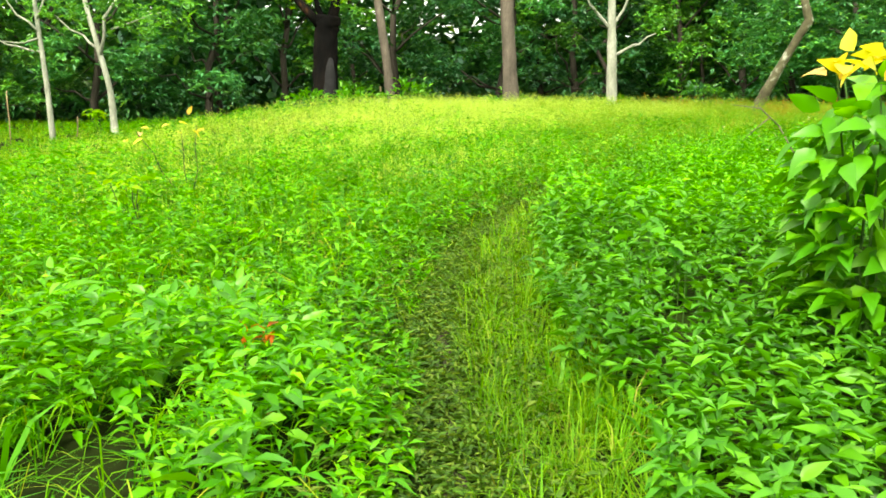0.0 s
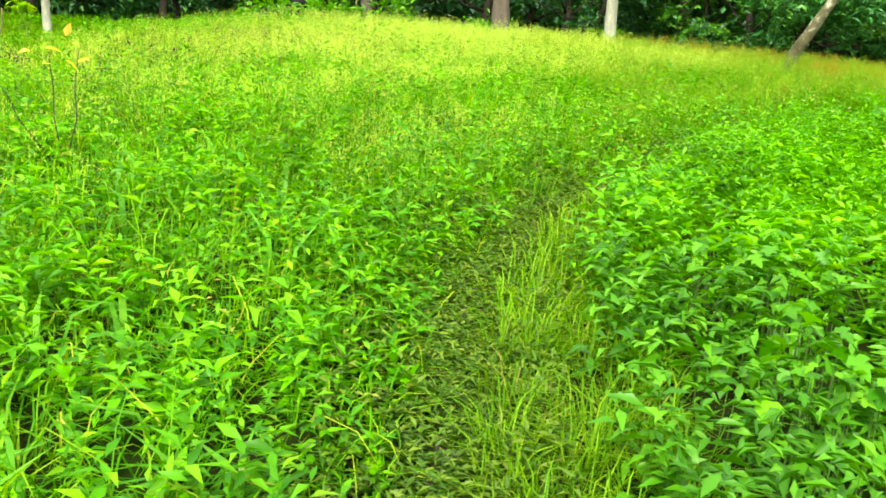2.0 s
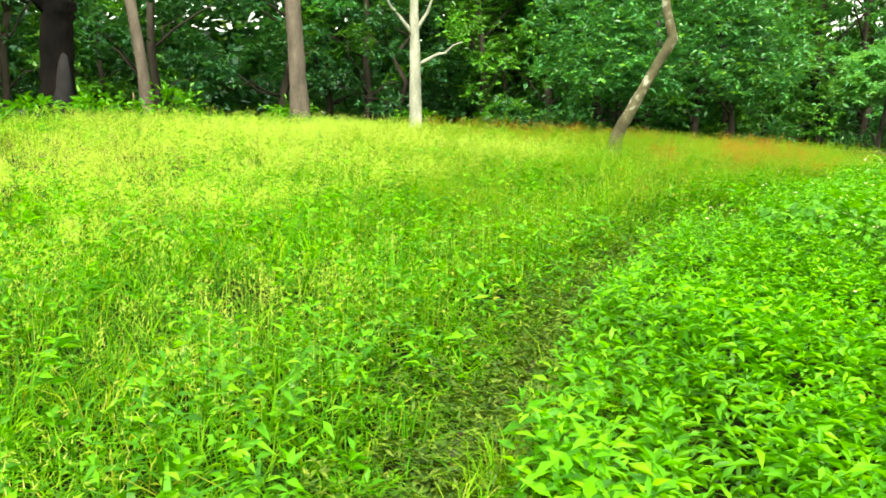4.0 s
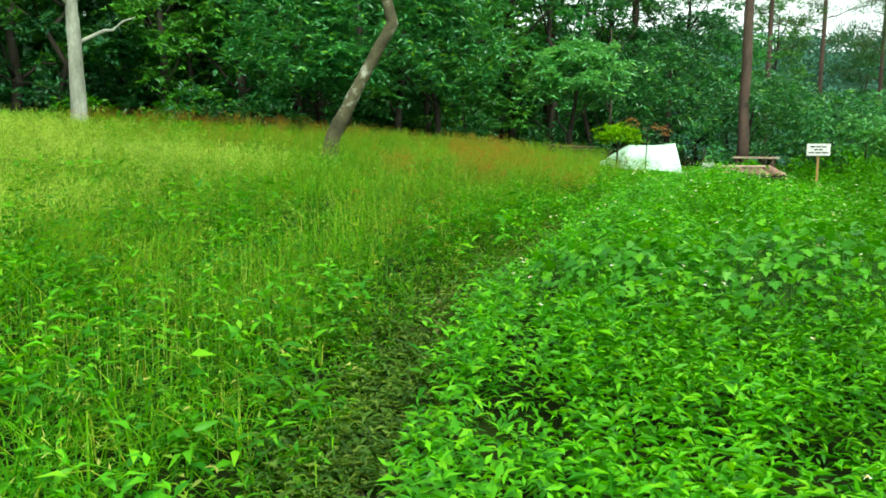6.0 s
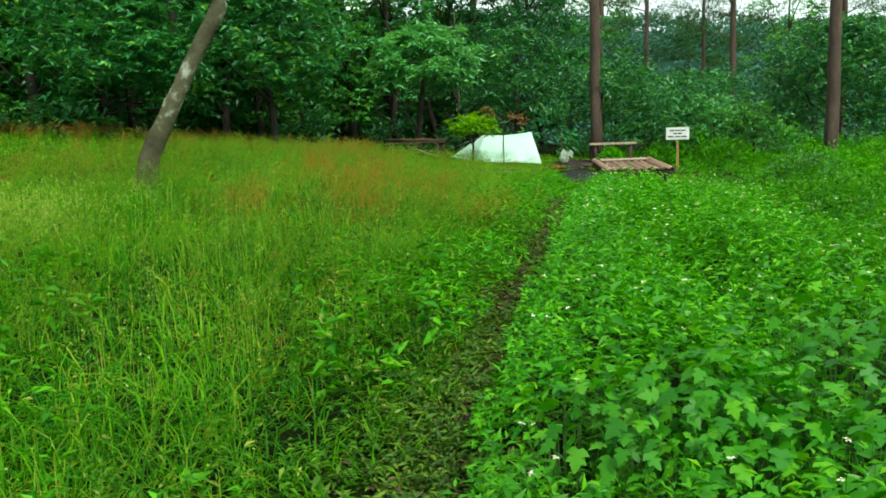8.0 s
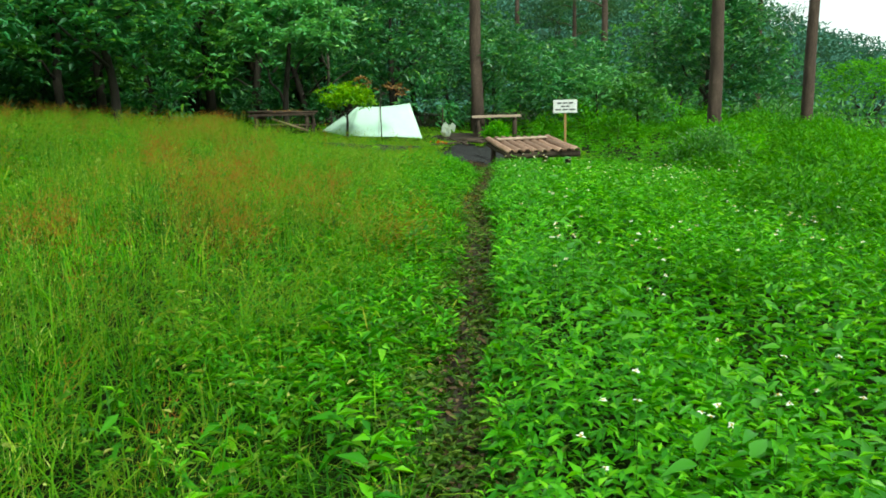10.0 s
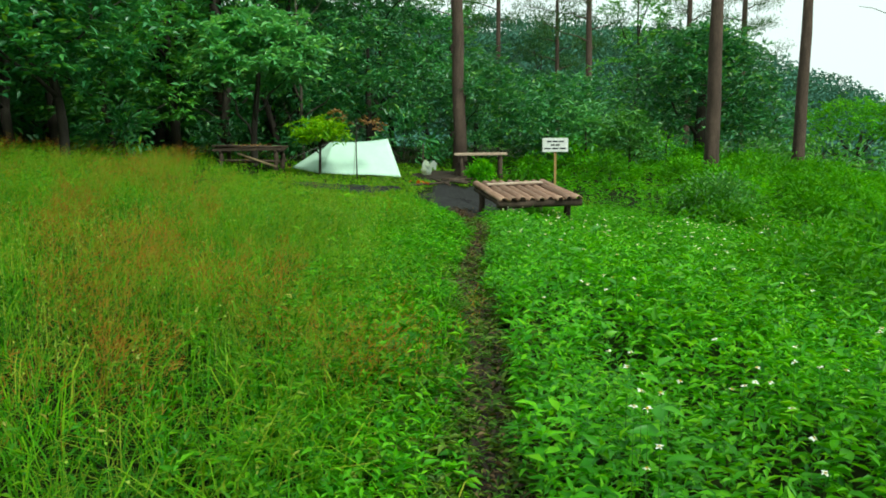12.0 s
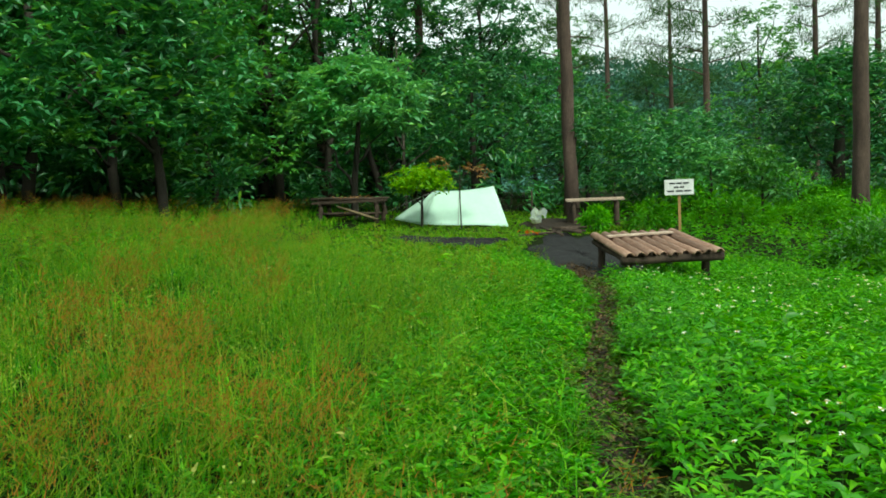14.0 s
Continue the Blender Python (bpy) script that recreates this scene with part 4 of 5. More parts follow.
KINDS = [
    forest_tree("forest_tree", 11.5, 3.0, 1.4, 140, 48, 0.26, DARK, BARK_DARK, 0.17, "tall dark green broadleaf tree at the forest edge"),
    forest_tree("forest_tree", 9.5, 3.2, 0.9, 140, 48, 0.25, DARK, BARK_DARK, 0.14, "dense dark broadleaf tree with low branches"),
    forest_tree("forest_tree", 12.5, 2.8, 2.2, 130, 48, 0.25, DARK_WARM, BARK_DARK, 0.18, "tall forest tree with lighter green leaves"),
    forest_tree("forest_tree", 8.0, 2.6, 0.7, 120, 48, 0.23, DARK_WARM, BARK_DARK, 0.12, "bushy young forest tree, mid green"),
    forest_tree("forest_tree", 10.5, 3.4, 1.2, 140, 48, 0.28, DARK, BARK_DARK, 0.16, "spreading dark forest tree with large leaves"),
]
EDGE = [(-30, 30, 1.0), (-21, 30, 1.0), (-13, 31, 1.0), (-4, 35.5, 1.0), (6, 36.5, 1.0), (11, 34.5, 1.0), (14.5, 31.0, 0.95), (18.5, 30.5, 0.95), (23.5, 30.5, 0.95), (28, 29.5, 0.88), (32.5, 28.0, 0.72), (36, 26.0, 0.6)]


def along_edge(k):
    e = np.array(EDGE)
    q = np.linspace(0, 1, len(e))
    return [float(np.interp(k, q, e[:, i])) for i in range(3)]


used = set()
for row in range(2):
    count = (27, 13)[row]
    for i in range(count):
        x, y, s = along_edge((i + 0.5 * (row % 2) + 0.3 * rng.uniform(-1, 1)) / (count - 0.5))
        x, y = x + row * 1.2 + rng.uniform(-0.7, 0.7), y + row * 3.4 + rng.uniform(-0.8, 0.8)
        kind = int(rng.integers(0, 5))
        scale = s * rng.uniform(0.88, 1.15) * (1 + 0.12 * row)
        m = pose(x, y, float(land(x, y)) - 0.05, 0, 0, rng.uniform(0, 360)) @ Matrix.Scale(scale, 4)
        if kind not in used:
            KINDS[kind].matrix_basis = m
            used.add(kind)
        else:
            ob = copy_thing(KINDS[kind], m)
            ob.matrix_basis = m
for x, y, s, kind in ((52, 27.5, 0.6, 0), (57, 36.0, 0.95, 2), (56, 22.6, 0.88, 2), (60, 19.4, 0.85, 4), (50, 20.5, 0.55, 3), (64, 15.5, 0.55, 1), (41, 25.5, 0.42, 3), (43.5, 18.2, 0.45, 1), (66, 7.2, 0.38, 0)):
    copy_thing(KINDS[kind], pose(x, y, 0)).matrix_basis = pose(x, y, float(land(x, y)) - 0.05, 0, 0, 40 * x) @ Matrix.Scale(s, 4)
for kind in range(5):
    if kind not in used:
        x, y, s = along_edge(0.1 + 0.15 * kind)
        KINDS[kind].matrix_basis = pose(x, y + 8, float(land(x, y + 8)) - 0.05)


for i in range(30):
    x, y, s = along_edge((i // 2 + 0.4 * (i % 2) + rng.uniform(-0.2, 0.2)) / 15)
    bush(x + rng.uniform(-0.5, 0.5), y + 2.2 + 2.6 * (i % 2), 1.7, rng.uniform(2.0, 3.2) * (0.4 + 0.6 * s), 420, 0.34, MANGO, "dark shrubby undergrowth between forest trunks", "undergrowth")


def single_tree(name, label, trunk, radii, limbs, bark, clumps, clump_r, per, size, mat, crown_label="", flat=0.6, wobble=0.05, simple=True):
    """A tree that stands alone: trunk along given points, limbs, and leaf clumps at given places."""
    bx, by = trunk[0][0], trunk[0][1]
    bz = float(land(bx, by))
    ob = base_at(name, bx, by, bz, label, "tree")
    o = np.array([bx, by, bz])
    t = np.array(trunk, float)
    k = np.linspace(0, 1, 4 * len(t))
    q = np.linspace(0, 1, len(t))
    fine = np.stack([np.interp(k, q, t[:, i]) for i in range(3)], 1)
    fine[1:-1] = (fine[:-2] + 2 * fine[1:-1] + fine[2:]) / 4
    fine[0, 2] = bz - 0.15
    put("trunk", *tube(fine - o, np.interp(k, q, radii), 14, wobble), bark, ob, smooth=True)
    for a, b, r in limbs:
        put("limb", *tube(bent(np.array(a) - o, np.array(b) - o, 6, 0.07 * np.linalg.norm(np.subtract(b, a)) / 2), np.linspace(r, r * 0.25, 6), 7, 0.04), bark, ob, smooth=True)
    if len(clumps):
        v, f = crown_leaves(np.array(clumps) - o, clump_r, per, size, flat, simple=simple)
        put("crown", v, f, mat, ob, crown_label)
    return ob


def sprays(cx, cy, cz, rx, ry, rz, n):
    a, k = rng.uniform(0, 6.28, n), rng.uniform(-0.5, 1, n)
    q = np.sqrt(np.maximum(1 - k**2, 0)) * rng.uniform(0.5, 1.0, n)
    return np.stack([cx + rx * q * np.cos(a), cy + ry * q * np.sin(a), cz + rz * k], 1)


def z_at(x, y, h=0.0):
    return float(land(x, y)) + h


# the row along the crest
single_tree("pale_tree", "slender pale-barked tree with bare branching limbs", [(-10.84, 24.0, 2), (-10.95, 24.0, 3.6), (-11.2, 23.9, 6.2), (-11.4, 23.8, 9.0)], [0.09, 0.075, 0.06, 0.04],
            [((-11.05, 23.95, 4.6), (-12.6, 23.8, 5.0), 0.04), ((-11.1, 23.9, 5.2), (-12.4, 24.2, 6.6), 0.04), ((-11.15, 23.9, 5.5), (-10.4, 23.7, 7.2), 0.04), ((-11.1, 23.9, 5.0), (-12.9, 23.4, 4.6), 0.03)],
            BARK_PALE, sprays(-11.6, 24.2, 6.6, 1.8, 1.5, 1.0, 22), 0.35, 22, 0.17, DARK_WARM)
single_tree("pale_tree", "pale-barked tree forking low, with light green leaves", [(-9.2, 24.64, 2), (-9.3, 24.6, 3.6), (-9.65, 24.5, 5.0), (-10.2, 24.3, 7.5), (-10.5, 24.2, 9)], [0.12, 0.09, 0.08, 0.05, 0.035],
            [((-9.55, 24.5, 4.6), (-8.7, 24.4, 7.5), 0.06), ((-9.6, 24.5, 4.8), (-10.9, 24.6, 5.8), 0.05), ((-9.2, 24.5, 5.4), (-7.6, 24.3, 5.9), 0.03)],
            BARK_PALE, np.concatenate([sprays(-9.6, 24.5, 5.7, 2.4, 1.6, 1.0, 46), sprays(-7.6, 24.3, 5.8, 1.2, 1.0, 0.6, 16)]), 0.38, 34, 0.18, DARK_WARM)
burnt = single_tree("burnt_tree", "thick fire-blackened tree with a broken crown and new shoots", [(-3.2, 29.05, 3), (-3.2, 29.05, 4.6), (-3.15, 29.05, 6.2), (-3.1, 29.05, 6.7)], [0.6, 0.44, 0.41, 0.46],
            [((-3.4, 29.0, 6.4), (-5.2, 28.9, 8.6), 0.2), ((-3.0, 29.1, 6.4), (-2.2, 29.1, 9.5), 0.22), ((-3.2, 29.0, 6.4), (-4.2, 28.6, 9.2), 0.12)], BARK_BURNT,
            sprays(-3.1, 29.0, 7.3, 0.8, 0.7, 0.8, 12), 0.28, 30, 0.15, LIME, wobble=0.08)
put("charred_hollow", *tube([(0.18, -0.42, -0.1), (0.2, -0.4, 0.6), (0.22, -0.33, 1.3), (0.2, -0.25, 2.2)], [0.32, 0.27, 0.2, 0.06], 12, 0.06), rough_material("char", [(0.3, (0.006, 0.006, 0.007)), (0.8, (0.02, 0.02, 0.022))], 4.0, 0.95, 0.9, 0.03), burnt, "coal-black burnt hollow", True)
single_tree("brown_tree", "slim grey-brown tree leaning slightly over the grass", [(-0.77, 29.2, 3), (-0.9, 29.2, 4.8), (-1.32, 29.2, 7.4), (-1.7, 29.2, 11)], [0.21, 0.165, 0.15, 0.1], [((-1.4, 29.2, 8.2), (0.2, 29.5, 10.5), 0.07)], BARK_BROWN, sprays(-1.6, 29.3, 10.6, 2.2, 2.0, 1.3, 26), 0.5, 30, 0.2, DARK)
single_tree("brown_tree", "straight grey-brown trunk at the meadow's crest", [(3.68, 28.95, 3), (3.55, 28.97, 5.0), (3.39, 29, 7.4), (3.3, 29, 11)], [0.34, 0.26, 0.235, 0.18], [((3.4, 29, 8.4), (5.0, 29.4, 10.6), 0.09)], BARK_BROWN, sprays(3.4, 29.2, 11, 2.6, 2.2, 1.4, 30), 0.5, 30, 0.2, DARK)
single_tree("pale_tree", "pale grey tree with a spreading fork of thin limbs", [(7.46, 29.25, 3), (7.4, 29.25, 5.4), (7.35, 29.25, 6.6), (7.26, 29.3, 9.6)], [0.24, 0.18, 0.16, 0.08],
            [((7.4, 29.25, 5.5), (9.0, 29.2, 6.4), 0.07), ((7.35, 29.25, 6.4), (5.9, 29.0, 8.2), 0.08), ((7.35, 29.25, 6.5), (8.4, 29.3, 8.8), 0.07), ((6.4, 29.1, 7.6), (4.6, 28.9, 7.9), 0.04)],
            BARK_PALE, np.concatenate([sprays(7.2, 29.4, 7.9, 2.6, 1.8, 1.1, 30), sprays(9.6, 29.2, 6.6, 0.9, 0.8, 0.4, 6)]), 0.4, 26, 0.18, DARK_WARM)
single_tree("leaning_tree", "leaning tree with mottled lichen bark and a sharp bend", [(7.4, 16.5, 2.5), (7.46, 16.5, 2.95), (7.57, 16.45, 3.2), (7.86, 16.25, 3.88), (8.1, 16.1, 4.4), (8.22, 16.02, 4.64), (8.16, 16.05, 4.85), (8.07, 16.1, 5.25), (7.95, 16.2, 7.2), (7.8, 16.4, 9.5)], [0.14, 0.115, 0.105, 0.088, 0.084, 0.09, 0.08, 0.072, 0.06, 0.045],
            [((7.95, 16.2, 7.3), (9.2, 16.6, 9.0), 0.05), ((8.0, 16.2, 6.6), (6.8, 15.9, 8.6), 0.04)], BARK_MOTTLED, sprays(8.0, 16.4, 9.6, 2.0, 1.8, 0.9, 24), 0.4, 30, 0.16, DARK_WARM)
for sx, sy, sh in ((-11.6, 23.0, 1.5), (-9.9, 23.4, 0.7), (-2.5, 27.6, 0.7), (-1.15, 28.4, 0.8)):
    st = base_at("stake", sx, sy, z_at(sx, sy), "thin pale wooden stake standing in grass", "stake", "stakes in the meadow")
    pole("shaft", bent((0, 0, -0.1), (rng.normal() * 0.06, 0, sh), 5, 0.01), [0.016] * 5, PLANK, st)

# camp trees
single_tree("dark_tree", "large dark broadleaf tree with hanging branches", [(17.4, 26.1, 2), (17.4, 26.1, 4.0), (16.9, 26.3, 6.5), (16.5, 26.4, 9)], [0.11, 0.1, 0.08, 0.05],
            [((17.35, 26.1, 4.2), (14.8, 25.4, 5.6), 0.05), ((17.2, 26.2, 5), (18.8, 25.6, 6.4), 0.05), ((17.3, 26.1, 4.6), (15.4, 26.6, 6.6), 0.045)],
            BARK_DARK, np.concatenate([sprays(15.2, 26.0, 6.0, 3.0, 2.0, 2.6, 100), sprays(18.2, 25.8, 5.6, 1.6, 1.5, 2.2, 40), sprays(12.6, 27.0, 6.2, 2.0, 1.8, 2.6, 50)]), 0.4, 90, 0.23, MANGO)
single_tree("young_tree", "young tree with a round crown of large waxy blue-green leaves", [(22.42, 25.0, 2.4), (22.45, 25.0, 3.4), (22.55, 24.9, 4.4), (22.6, 24.8, 5.4)], [0.1, 0.085, 0.07, 0.04],
            [((22.43, 25.0, 3.2), (21.7, 25.4, 4.8), 0.05), ((22.5, 24.95, 3.9), (23.4, 24.2, 5.1), 0.04), ((22.5, 24.95, 3.6), (22.1, 24.6, 5.2), 0.04)],
            BARK_DARK, sprays(22.55, 24.75, 5.3, 1.65, 1.65, 1.15, 120), 0.2, 48, 0.25, COOL, flat=0.6)
single_tree("lime_tree", "small tree with bright yellow-green leaves beside the tent", [(21.5, 22.2, 2.2), (21.55, 22.2, 2.7), (21.5, 22.15, 3.2)], [0.035, 0.03, 0.02],
            [((21.52, 22.2, 2.85), (21.2, 22.6, 3.4), 0.015), ((21.52, 22.2, 2.9), (21.85, 21.8, 3.4), 0.015)], BARK_DARK, sprays(21.5, 22.15, 3.36, 0.62, 0.62, 0.27, 44), 0.11, 42, 0.13, LIME)
single_tree("wilted_sapling", "thin sapling with wilted brown leaves in front of the tent", [(22.0, 21.43, 2.3), (22.0, 21.43, 3.0), (22.03, 21.42, 3.7)], [0.018, 0.015, 0.01],
            [((22.0, 21.43, 3.3), (21.75, 21.75, 3.75), 0.008), ((22.0, 21.43, 3.2), (22.25, 21.1, 3.55), 0.008)], BARK_DARK,
            np.concatenate([sprays(21.75, 21.8, 3.72, 0.22, 0.22, 0.14, 8), sprays(22.2, 21.15, 3.5, 0.3, 0.3, 0.16, 10)]), 0.08, 14, 0.11, DRIED)
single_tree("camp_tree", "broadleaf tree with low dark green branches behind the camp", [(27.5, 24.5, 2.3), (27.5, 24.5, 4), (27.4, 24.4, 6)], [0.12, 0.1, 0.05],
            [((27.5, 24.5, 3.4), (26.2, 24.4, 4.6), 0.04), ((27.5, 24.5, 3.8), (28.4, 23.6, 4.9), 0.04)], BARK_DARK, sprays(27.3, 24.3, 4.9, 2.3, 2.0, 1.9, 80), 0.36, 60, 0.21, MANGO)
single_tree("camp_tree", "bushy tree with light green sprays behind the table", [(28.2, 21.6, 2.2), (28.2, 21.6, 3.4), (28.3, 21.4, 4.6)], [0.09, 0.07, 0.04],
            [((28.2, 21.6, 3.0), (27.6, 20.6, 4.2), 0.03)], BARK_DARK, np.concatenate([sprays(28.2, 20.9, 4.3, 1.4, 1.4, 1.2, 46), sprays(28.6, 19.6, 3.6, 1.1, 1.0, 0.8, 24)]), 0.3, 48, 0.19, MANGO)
single_tree("broad_tree", "wide dome-shaped tree with heavy green foliage", [(36.2, 15.6, 1.6), (36.2, 15.6, 3.2), (36.2, 15.5, 5.5)], [0.24, 0.2, 0.1],
            [((36.2, 15.6, 3), (34.8, 16.6, 4.5), 0.08), ((36.2, 15.6, 3.2), (37.7, 14.4, 4.8), 0.08)], BARK_DARK, sprays(36.2, 15.6, 4.4, 2.7, 2.7, 2.3, 170), 0.42, 66, 0.24, MANGO)
single_tree("acacia_tree", "dome-topped tree with fine yellow-green foliage and forked trunk", [(54, 10.4, 0.8), (54.1, 10.3, 1.8), (54.4, 10.1, 3.0)], [0.14, 0.12, 0.06],
            [((54.1, 10.3, 1.5), (53.2, 11.9, 3.4), 0.07), ((54.2, 10.2, 1.7), (55.0, 8.9, 3.4), 0.07), ((54.1, 10.3, 1.6), (53.8, 9.4, 3.2), 0.06)], BARK_DARK, sprays(54.2, 10.4, 3.3, 2.3, 2.7, 1.35, 130), 0.4, 54, 0.17, BUSH, flat=0.45)
for x, y, top, r in ((33.4, 23.4, 4.5, 2.1), (36.6, 20.6, 4.0, 2.0), (31.4, 20.0, 3.6, 1.5)):
    single_tree("camp_tree", "bushy dark green tree at the edge of the clearing", [(x, y, 1.8), (x, y, 3.4), (x, y, top)], [0.1, 0.08, 0.04], [((x, y, 2.8), (x - 0.8, y - 0.6, top), 0.04)], BARK_DARK, sprays(x, y, top - 0.3, r, r, 1.7, 70), 0.36, 54, 0.22, MANGO)
single_tree("waxy_shrub", "dark shrub with large waxy blue-green leaves", [(28.9, 17.7, 2.0), (28.9, 17.7, 2.8), (28.85, 17.7, 3.4)], [0.05, 0.04, 0.02], [((28.9, 17.7, 2.5), (28.6, 18.2, 3.2), 0.02)], BARK_DARK, sprays(28.85, 17.75, 3.2, 0.85, 0.85, 0.85, 40), 0.2, 36, 0.22, COOL)
single_tree("green_shrub", "leafy mid-green shrub behind the sign", [(28.2, 16.2, 2.0), (28.2, 16.2, 2.6), (28.2, 16.2, 3.1)], [0.04, 0.03, 0.02], [((28.2, 16.2, 2.4), (28.0, 15.8, 3.0), 0.02)], BARK_DARK, sprays(28.2, 16.2, 3.0, 0.7, 0.7, 0.7, 34), 0.2, 36, 0.18, DARK_WARM)
single_tree("bare_tree", "leafless grey tree with thin tangled branches behind the tent", [(25.4, 25.6, 2.2), (25.4, 25.6, 3.6), (25.2, 25.4, 5.4), (24.9, 25.3, 7.4)], [0.06, 0.05, 0.035, 0.012],
            [((25.35, 25.5, 3.8), (26.6, 24.6, 5.2), 0.025), ((25.3, 25.5, 4.3), (24.2, 25.6, 5.9), 0.025), ((25.2, 25.4, 5.0), (26.5, 24.7, 6.4), 0.02), ((26.1, 24.95, 4.7), (27.0, 24.0, 4.9), 0.014), ((25.0, 25.3, 5.8), (24.0, 25.4, 6.6), 0.016), ((25.0, 25.3, 6.3), (25.9, 24.8, 7.6), 0.014), ((25.4, 25.6, 3.0), (24.5, 25.6, 4.4), 0.02)], BARK_BROWN, [], 0.1, 6, 0.1, DARK)


def pine(x, y, r, h, label, branches=10, from_z=9.0, tilt=(0.0, 0.0), needles=True):
    z = z_at(x, y)
    ob = base_at("pine_tree", x, y, z, label, "tree", "tall pines")
    k = np.linspace(0, 1, 14)[:, None]
    line = np.array([0, 0, -0.2]) + k * np.array([tilt[0] * h, tilt[1] * h, h + 0.2]) + 0.015 * rng.normal(size=(14, 3)) * [1, 1, 0]
    put("trunk", *tube(line, np.linspace(r, r * 0.45, 14) * np.r_[1.25, np.ones(13)], 14, 0.035), BARK_PINE, ob, smooth=True)
    ends, pieces = [], []
    for i in range(branches):
        q = from_z + (h - from_z) * (i + 0.5) / branches
        root = np.array([np.interp(q, line[:, 2], line[:, 0]), np.interp(q, line[:, 2], line[:, 1]), q])
        a = i * 2.4 + rng.uniform(-0.4, 0.4)
        out = (1.1 + 1.6 * (1 - i / branches)) * rng.uniform(0.7, 1.2)
        end = root + np.array([math.cos(a) * out, math.sin(a) * out, out * 0.25])
        pieces.append(tube(bent(root, end, 5, 0.08), np.linspace(r * 0.22, 0.012, 5), 5))
        for g in np.linspace(0.5, 1.05, 4):
            ends.append(root + (end - root) * g + 0.12 * rng.normal(size=3))
    for piece in pieces:
        put("branch", *piece, BARK_PINE, ob)
    if needles:
        c = np.array(ends)
        p = np.repeat(c, 70, 0) + 0.36 * rng.normal(size=(len(c) * 70, 3)) * [1, 1, 0.55]
        put("needles", *leaves(p, rng.normal(size=p.shape) + [0, 0, 0.5], 0.32, 0.04, 0.1, 0.1, True), NEEDLE, ob)
    return ob


pine(26.63, 20.8, 0.19, 17, "tall straight pine trunk with reddish flaking bark", tilt=(0.0, 0.012))
pine(27.9, 13.9, 0.2, 16, "tall reddish-brown pine trunk rising from the bushes")
pine(40.0, 12.45, 0.25, 15, "slightly leaning dark pine trunk with a stub branch", 10, 7.4, (0.0, -0.016))
pine(52.0, 8.35, 0.14, 9.6, "thin bare pine pole with few twigs", 4, 7.4, needles=False)
pine(44.97, 22.5, 0.2, 13, "dark pine with open sprays of needles", 14, 5.0)
pine(49.2, 25.6, 0.15, 12, "slim far pine with sparse needles", 14, 4.5)
pine(52.6, 30.6, 0.18, 17, "tall far pine against the pale sky", 12, 7.5)
pine(44.0, 29.5, 0.18, 15, "far pine standing over the forest", 14, 6.0)
pine(28.6, 31.7, 0.26, 17, "dark pine trunk among forest trees", 8, 10.0)
pine(30.9, 28.8, 0.18, 15, "slim dark trunk behind the camp", 8, 9.0)
pine(58, 20, 0.24, 14, "far pine with drooping needle sprays", 16, 4.0)
pine(60, 17, 0.24, 15, "far pine with an open crown", 16, 5.0)

# yellow sapling, red leaves and other small plants by the start
def sapling(x, y, h, n, size, mat, label, twigs=5):
    z = z_at(x, y)
    ob = base_at("sapling", x, y, z, label, "sapling", "saplings in the meadow")
    tips = [np.array([0.16 * rng.normal(), 0.16 * rng.normal(), h * rng.uniform(0.85, 1.0)]) for _ in range(twigs)]
    put("stem", *joined([tube(bent((0, 0, -0.05), q, 5, 0.02), np.linspace(0.006, 0.003, 5), 5) for q in tips]), BARK_DARK, ob)
    c = np.array(tips)
    p = np.repeat(c, n, 0) + 0.06 * rng.normal(size=(len(c) * n, 3))
    put("leaves", *ovals(p, rng.normal(size=p.shape) * [1, 1, 0.5], size * rng.uniform(0.7, 1.2, len(p)), size * 0.5), mat, ob)
    return ob


sapling(-2.21, 6.94, 0.78, 4, 0.1, YELLOW, "sapling with yellow young leaves above the herbs", 3)
sapling(-2.25, 5.5, 0.5, 8, 0.1, LIME, "short sapling with yellowish green leaves")
sapling(-8.9, 22.6, 0.8, 14, 0.2, LIME, "leafy light green shrub below the pale trees")
for px, py in ((-0.84, 2.55), (-0.76, 2.62)):
    ob = base_at("red_leaf_sprig", px, py, z_at(px, py), "sprig with wilted orange-red leaves", "plant", "wilted sprigs")
    h = 0.34
    put("stem", *tube(bent((0, 0, -0.03), (0, 0.02, h), 4, 0.01), [0.004] * 4, 5), BARK_DARK, ob)
    put("leaves", *leaves(np.tile([0, 0.02, h], (7, 1)) + 0.02 * rng.normal(size=(7, 3)), rng.normal(size=(7, 3)) + [0, 0, 0.5], 0.07, 0.025), ORANGE, ob)
for px, py in ((-3.6, 26.6), (-0.2, 27.6), (-2.0, 27.2), (11.0, 31.5), (4.0, 33.2), (8.6, 33.0)):
    bush(px, py, 0.9, 0.9, 240, 0.24, BROAD, "low light green shrub at the foot of the trees", "low_shrub")
for px, py, pr, ph in ((24.6, 17.9, 0.55, 0.7), (25.8, 16.2, 0.8, 0.9), (27.5, 17.6, 1.0, 1.0), (29.5, 18.8, 1.2, 1.3), (31.0, 16.0, 1.3, 1.4), (31.5, 17.8, 0.9, 0.9)):
    bush(px, py, pr, ph, 360, 0.16, BUSH, "leafy green bush near the plank table", "camp_bush")
bush(23.5, 18.75, 0.36, 0.72, 700, 0.13, BUSH, "leafy green plant growing against the plank table", "camp_bush")
